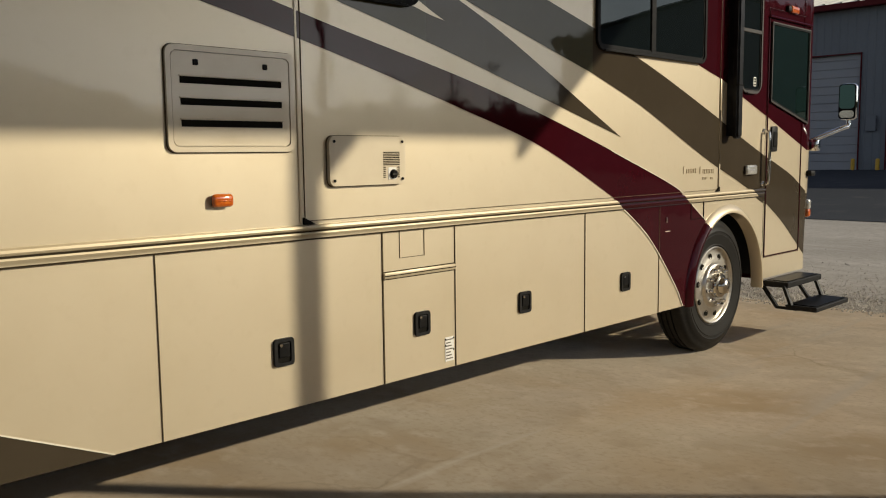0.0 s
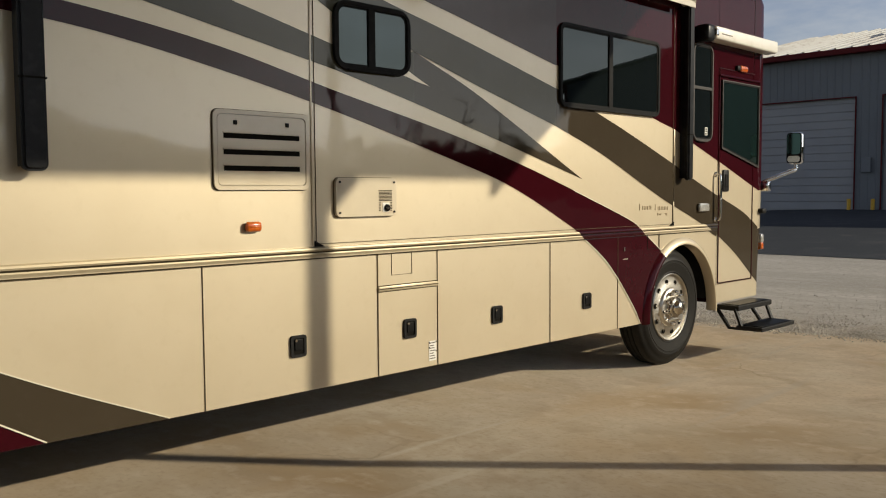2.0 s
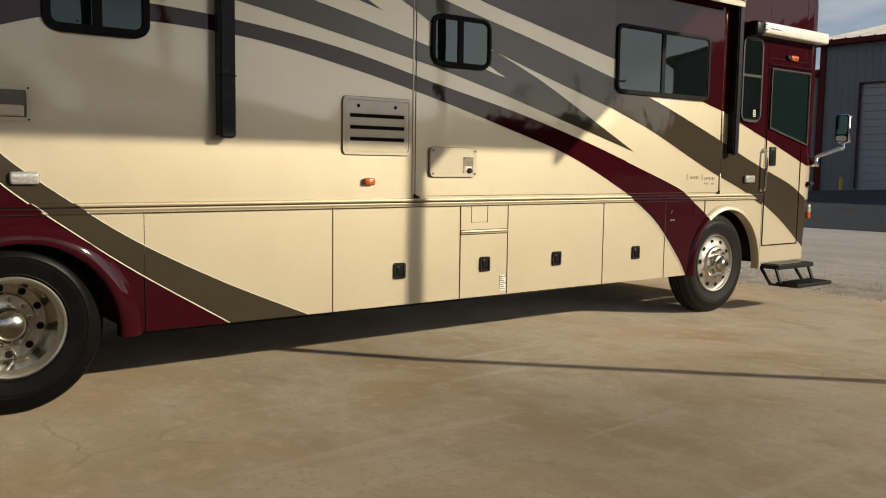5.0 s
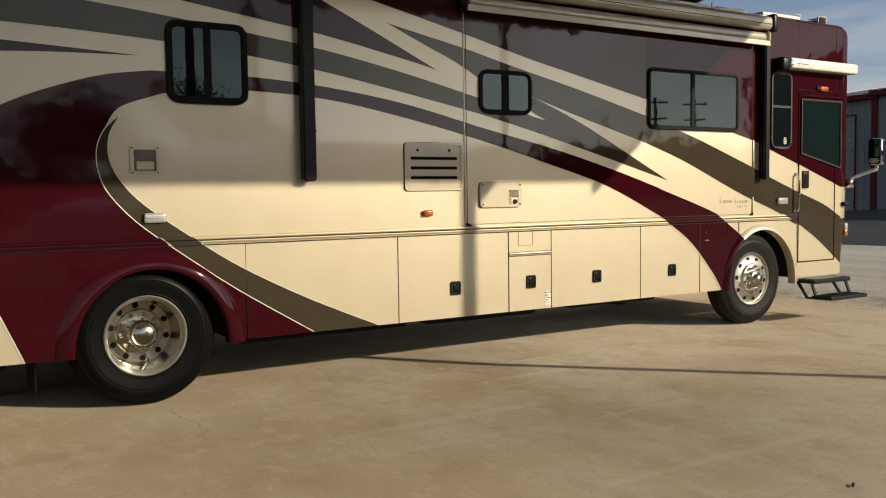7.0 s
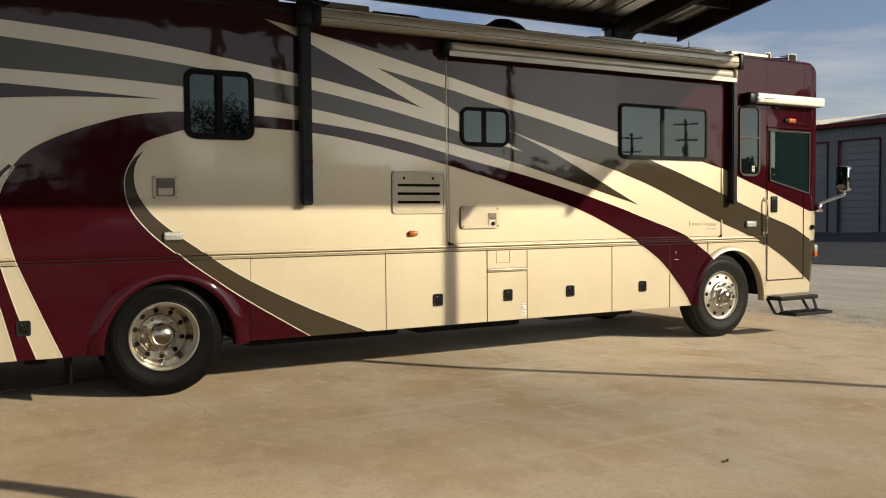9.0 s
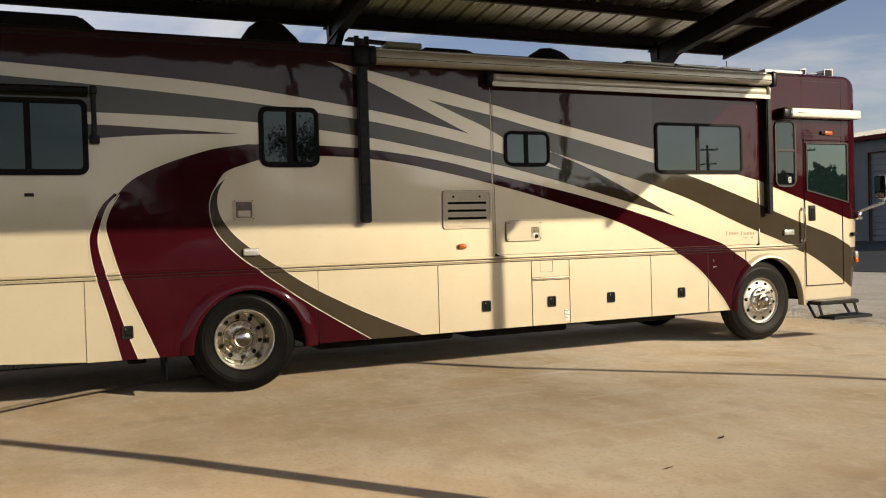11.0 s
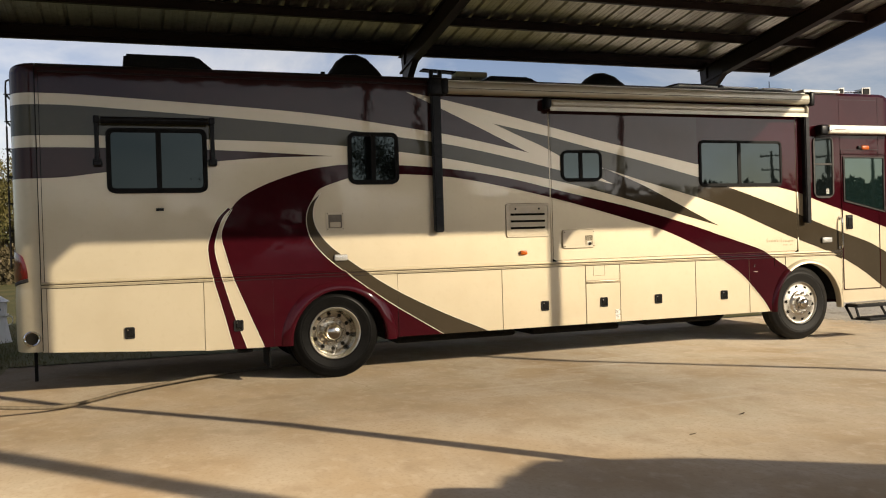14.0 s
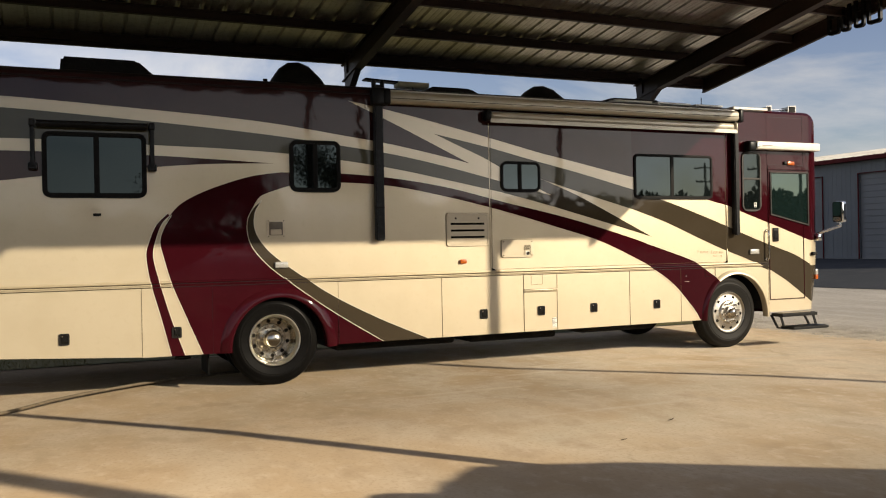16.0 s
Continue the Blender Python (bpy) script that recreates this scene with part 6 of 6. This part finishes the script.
# ---- trees ----
M["bark"] = principled("grey brown bark", (0.20, 0.155, 0.115), rough=0.95, scales=((6, 0.45, 0.75, (0.08, 0.06, 0.045)), (30, 0.5, 0.8, (0.19, 0.155, 0.12))), bump=0.8, bump_scale=25)
def leaf_mat(name, colour, second):
    m = principled(name, colour, rough=0.7, spec=0.2, scales=((0.6, 0.40, 0.65, second), (6, 0.45, 0.75, tuple(c * 0.6 for c in colour))))
    return m


M["leaf_gold"] = leaf_mat("autumn gold leaves", (0.105, 0.087, 0.027), (0.070, 0.070, 0.024))
M["leaf_green"] = leaf_mat("dull green leaves", (0.065, 0.072, 0.022), (0.095, 0.085, 0.028))
M["leaf_brown"] = leaf_mat("dry brown leaves", (0.105, 0.082, 0.042), (0.078, 0.062, 0.031))


def tree(x, y, h, spread, leaf, seed, leaves=2600, base=None, lean=0.0, where="beyond the lawn"):
    r = np.random.default_rng(seed)
    ob = thing("tree", (x, y, (ground_z(x, y) if base is None else base) - 0.05), "autumn tree with a thin uneven crown " + where, "tree", "trees " + where)
    b = bmesh.new()
    tips = []

    def limb(p, d, length, rad, depth):
        pts, q, v = [p], Vector(p), Vector(d).normalized()
        n = 5
        for _ in range(n):
            v = (v + Vector(r.normal(0, 0.13, 3)) + Vector((0, 0, 0.03))).normalized()
            q = q + v * length / n
            pts.append(q.copy())
        rings = []
        seg = 7 if depth < 2 else 4
        for i, c in enumerate(pts):
            rr = rad * (1 - 0.62 * i / n)
            t = (pts[min(i + 1, n)] - pts[max(i - 1, 0)]).normalized().to_track_quat("Z", "Y").to_matrix()
            rings.append([b.verts.new(c + t @ Vector((rr * math.cos(a), rr * math.sin(a), 0))) for a in (2 * math.pi * k / seg for k in range(seg))])
        for ra, rb in zip(rings, rings[1:]):
            for k in range(seg):
                b.faces.new((ra[k], ra[(k + 1) % seg], rb[(k + 1) % seg], rb[k]))
        if depth >= 2:
            tips.extend(pts[2:])
        if depth < 3:
            for _ in range((5, 4, 3)[depth]):
                i = int(r.integers(2, n + 1))
                a = r.uniform(0, 6.28)
                out = Vector((math.cos(a), math.sin(a), r.uniform(0.15, 0.9)))
                limb(pts[i], (v * 0.5 + out).normalized(), length * r.uniform(0.5, 0.78), rad * 0.5 * (1 - 0.5 * i / n) + 0.008, depth + 1)

    limb(Vector((0, 0, 0)), Vector((lean, 0, 1)), h * 0.46, h * 0.026, 0)
    part("trunk", b, M["bark"], ob, smooth=60)
    vs, fs = [], []
    tip = np.array([list(t) for t in tips])
    for k in range(leaves):
        c = tip[int(r.integers(len(tip)))] + r.normal(0, spread * 0.085, 3)
        s = r.uniform(0.05, 0.125)
        q = Euler(r.uniform(0, 6.28, 3)).to_matrix()
        n0 = len(vs)
        for a, d in ((-1, 0), (0, -0.55), (1, 0), (0, 0.55)):
            w = q @ Vector((a * s, d * s, 0.15 * s * abs(a)))
            vs.append((c[0] + w.x, c[1] + w.y, c[2] + w.z))
        fs.append((n0, n0 + 1, n0 + 2, n0 + 3))
    me = bpy.data.meshes.new("crown")
    me.from_pydata(vs, [], fs)
    me.materials.append(M[leaf])
    crown = new("crown", me)
    crown.parent = ob
    return ob


TREES = ((-11.5, 44.0, 8.4, 5.0, "leaf_gold", 3), (-13.8, 47.0, 8.8, 5.0, "leaf_green", 5), (-9.6, 49.0, 9.2, 5.5, "leaf_gold", 8), (-16.0, 43.0, 8.5, 4.5, "leaf_brown", 11), (-12.6, 53.0, 9.6, 6.0, "leaf_green", 14),
         (-18.5, 50.0, 9.2, 6.0, "leaf_gold", 17), (-7.0, 54.0, 9.0, 5.5, "leaf_brown", 21))
for x, y, h, spread, leaf, seed in TREES:
    tree(x, y, h * 0.9, spread, leaf, seed, 11000)

for x, y, h, spread, leaf, seed in ((4.0, -50.0, 9.2, 6.0, "leaf_brown", 63), (9.5, -54.0, 9.0, 6.0, "leaf_green", 66), (15.5, -49.0, 9.6, 5.5, "leaf_green", 69), (21.5, -54.0, 8.6, 6.0, "leaf_brown", 72)):
    tree(x, y, h, spread, leaf, seed, 12000, where="beyond the lot")

# low scrub under the trees, and a far line of woods all round
def scrub(name, label, pts, leaf, size, per, seed, tall):
    r = np.random.default_rng(seed)
    vs, fs = [], []
    for x, y in pts:
        h = tall * r.uniform(0.55, 1.2)
        w = tall * r.uniform(0.5, 0.9)
        z = ground_z(x, y) - 0.1
        for k in range(per):
            f = r.uniform(0, 1) ** 0.8
            rad = w * math.sqrt(max(1 - f * f, 0.05)) * r.uniform(0.5, 1.05)
            a = r.uniform(0, 6.28)
            c = (x + rad * math.cos(a), y + rad * math.sin(a), z + f * h + r.normal(0, size * 0.5))
            s = size * r.uniform(0.6, 1.4)
            q = Euler(r.uniform(0, 6.28, 3)).to_matrix()
            n0 = len(vs)
            for u, d in ((-1, 0), (0, -0.6), (1, 0), (0, 0.6)):
                g = q @ Vector((u * s, d * s, 0.2 * s * abs(u)))
                vs.append((c[0] + g.x, c[1] + g.y, max(c[2] + g.z, z)))
            fs.append((n0, n0 + 1, n0 + 2, n0 + 3))
    me = bpy.data.meshes.new(name)
    me.from_pydata(vs, [], fs)
    me.materials.append(M[leaf])
    return tagged(new(name, me), label, "scrub", kind="stuff")


r = np.random.default_rng(31)
scrub("scrub", "dry brown scrub under the trees", [(r.uniform(-24, -2), r.uniform(44, 58)) for _ in range(34)], "leaf_brown", 0.14, 320, 32, 2.0)
scrub("thicket", "dense brown thicket behind the trees", [(r.uniform(-34, 2), r.uniform(57, 68)) for _ in range(60)], "leaf_brown", 0.2, 420, 37, 5.4)
scrub("far_woods", "far line of autumn woods along the horizon", [(170 * math.cos(a) + r.normal(0, 8), 170 * math.sin(a) + r.normal(0, 8)) for a in np.linspace(0, 6.28, 150)], "leaf_green", 0.8, 150, 33, 5.5)

tagged(scrub("woods", "dense autumn woods beyond the lot", [(18 + 0.75 * k + r.normal(0, 0.8), -60 + r.normal(0, 3)) for k in range(40)] + [(-75 + 0.9 * k + r.normal(0, 1.2), -62 + r.normal(0, 5) + (0.0 if k < 110 else 1.4 * (110 - k))) for k in range(140)], "leaf_green", 0.42, 230, 35, 4.5), "dense autumn woods beyond the lot", "woods", kind="stuff")

tagged(scrub("tree_belt", "belt of autumn trees far across the lot", [(84 * math.cos(a) + r.normal(0, 2), 5 - 84 * math.sin(a) + r.normal(0, 2)) for a in np.radians(np.linspace(37, 63, 90))], "leaf_green", 0.42, 260, 36, 4.8), "belt of autumn trees far across the lot", "woods", kind="stuff")

# grass blades near the slab's corner
vs, fs = [], []
r = np.random.default_rng(41)
for k in range(9000):
    if k % 3:
        x, y = -3.95 - abs(r.exponential(1.3)), r.uniform(-3, 12)
    else:
        x, y = r.uniform(-7, -2), 3.25 + abs(r.exponential(2.5))
    z = ground_z(x, y) + 0.015
    h, a = r.uniform(0.03, 0.09), r.uniform(0, 6.28)
    dx, dy = 0.006 * math.cos(a), 0.006 * math.sin(a)
    lx, ly = r.normal(0, 0.025, 2)
    n0 = len(vs)
    vs += [(x - dx, y - dy, z), (x + dx, y + dy, z), (x + lx, y + ly, z + h)]
    fs.append((n0, n0 + 1, n0 + 2))
me = bpy.data.meshes.new("grass_blades")
me.from_pydata(vs, [], fs)
me.materials.append(M["grass"])
tagged(new("grass_blades", me), "short dry grass at the slab's edge", "grass", kind="stuff")

# fallen leaves and twigs on the concrete
M["dead_leaf"] = principled("dead leaf", (0.10, 0.065, 0.03), rough=0.8, scales=((30, 0.45, 0.75, (0.16, 0.11, 0.05)),))
leaf_b = bmesh.new()
o = [(-0.036, 0, 0.003), (-0.016, 0.008, 0.007), (0.016, 0.009, 0.004), (0.04, 0.002, 0.009), (0.016, -0.008, 0.006), (-0.016, -0.007, 0.003)]
leaf_b.faces.new([leaf_b.verts.new(c) for c in o])
bmesh.ops.solidify(leaf_b, geom=leaf_b.faces[:], thickness=0.003)
first = part("dead_leaf", leaf_b, M["dead_leaf"])
tagged(first, "curled brown dead leaf lying on the concrete", "leaf", "leaves on the concrete")
first.matrix_world = pose(2.455, -4.034, 0.003, 0, 0, 30)
for x, y, a in ((1.653, -4.466, 5),):
    copy_thing(first, pose(x, y, slab_z(y) + 0.003, 0, 0, a))


# ---- utility poles, seen mirrored in the windows; the nearest is added for a shadow ----
M["pole_wood"] = principled("weathered pole wood", (0.14, 0.11, 0.08), rough=0.9, scales=((3, 0.45, 0.75, (0.10, 0.08, 0.06)),), bump=0.4, bump_scale=30)


def utility_pole(x, y, h, turn, boxes=True, lean=0.0):
    ob = thing("utility_pole", (x, y, ground_z(x, y) - 0.1), "weathered wooden utility pole with cross-arms", "utility pole", "utility poles", turn=turn)
    ob.matrix_world = pose(x, y, ground_z(x, y) - 0.1, 0, lean, turn)
    part("shaft", rod((0, 0, 0), (0, 0, h), 0.16, 0.11, 12), M["pole_wood"], ob, smooth=40)
    for z, w in ((h - 0.4, 0.95), (h - 1.7, 0.85)):
        arm = part("cross_arm", box(-w, w, -0.20, -0.10, z - 0.06, z + 0.06, 0.01), M["pole_wood"], ob)
        for k in (-0.9, -0.45, 0.45, 0.9):
            part("insulator", rod((k * w, -0.15, z + 0.06), (k * w, -0.15, z + 0.20), 0.035, 0.025, 8), M["white_metal"], arm)
    if boxes:
        part("transformer", rod((0.0, -0.38, h - 3.0), (0.0, -0.38, h - 2.2), 0.20, 0.20, 14), M["cladding"], ob, smooth=40)
    return ob


# unseen pole, added and leaned so that its broad shadow falls on the slab
utility_pole(6.2, -14.0, 9.0, 0, False, -5.3)
utility_pole(48.6, -42.9, 8.2, 43)
utility_pole(54.2, -44.0, 8.4, 43, False)
utility_pole(51.9, -53.0, 8.0, 43)

# ---- unseen van added behind the camera, shaped for the shadow on the slab ----
M["van"] = principled("silver van paint", (0.42, 0.42, 0.41), rough=0.35, coat=1.0, metal=0.4, scales=((3, 0.45, 0.75, (0.38, 0.38, 0.37)),))
van = thing("van", (1.33, -7.50, 0), "unseen tall silver van added behind the camera for its shadow", "van", turn=-34.7)
side = [(0.05, 0.4), (0.0, 0.9), (0.07, 1.22), (0.35, 1.36), (0.61, 1.42), (1.51, 1.54), (2.5, 2.05), (3.3, 2.34), (4.17, 2.48), (5.1, 2.66), (7.9, 2.67), (8.1, 2.55), (8.15, 0.6), (8.05, 0.4)]
body = part("body", slab_xz(side, -2.1, 0.0), M["van"], van, smooth=30)
part("windscreen", slab_xz([(1.62, 1.62), (1.68, 1.60), (2.50, 2.02), (2.44, 2.05)], -1.95, -0.15), M["glass"], van)
for y0, y1 in ((-0.004, 0.006), (-2.106, -2.096)):
    for x0, x1 in ((2.6, 3.5), (3.9, 5.0), (5.4, 6.9)):
        part("side_window", slab_xz(rounded(x0, x1, 1.45, 1.95 if x0 < 3 else 2.15, 0.06), y0, y1), M["glass"], van)
for x in (1.1, 6.4):
    for y in (-0.02, -2.08):
        w = part("wheel", lathe_y([(0.0, -0.11), (0.2, -0.11), (0.22, -0.12), (0.30, -0.11), (0.33, -0.06), (0.33, 0.06), (0.30, 0.11), (0.2, 0.11), (0.0, 0.11)], 28), M["rubber"], van, smooth=40)
        w.matrix_basis = pose(x, y, 0.33)
        part("hubcap", lathe_y([(0.0, -0.125), (0.15, -0.12), (0.19, -0.115)], 20), M["alloy"], w)
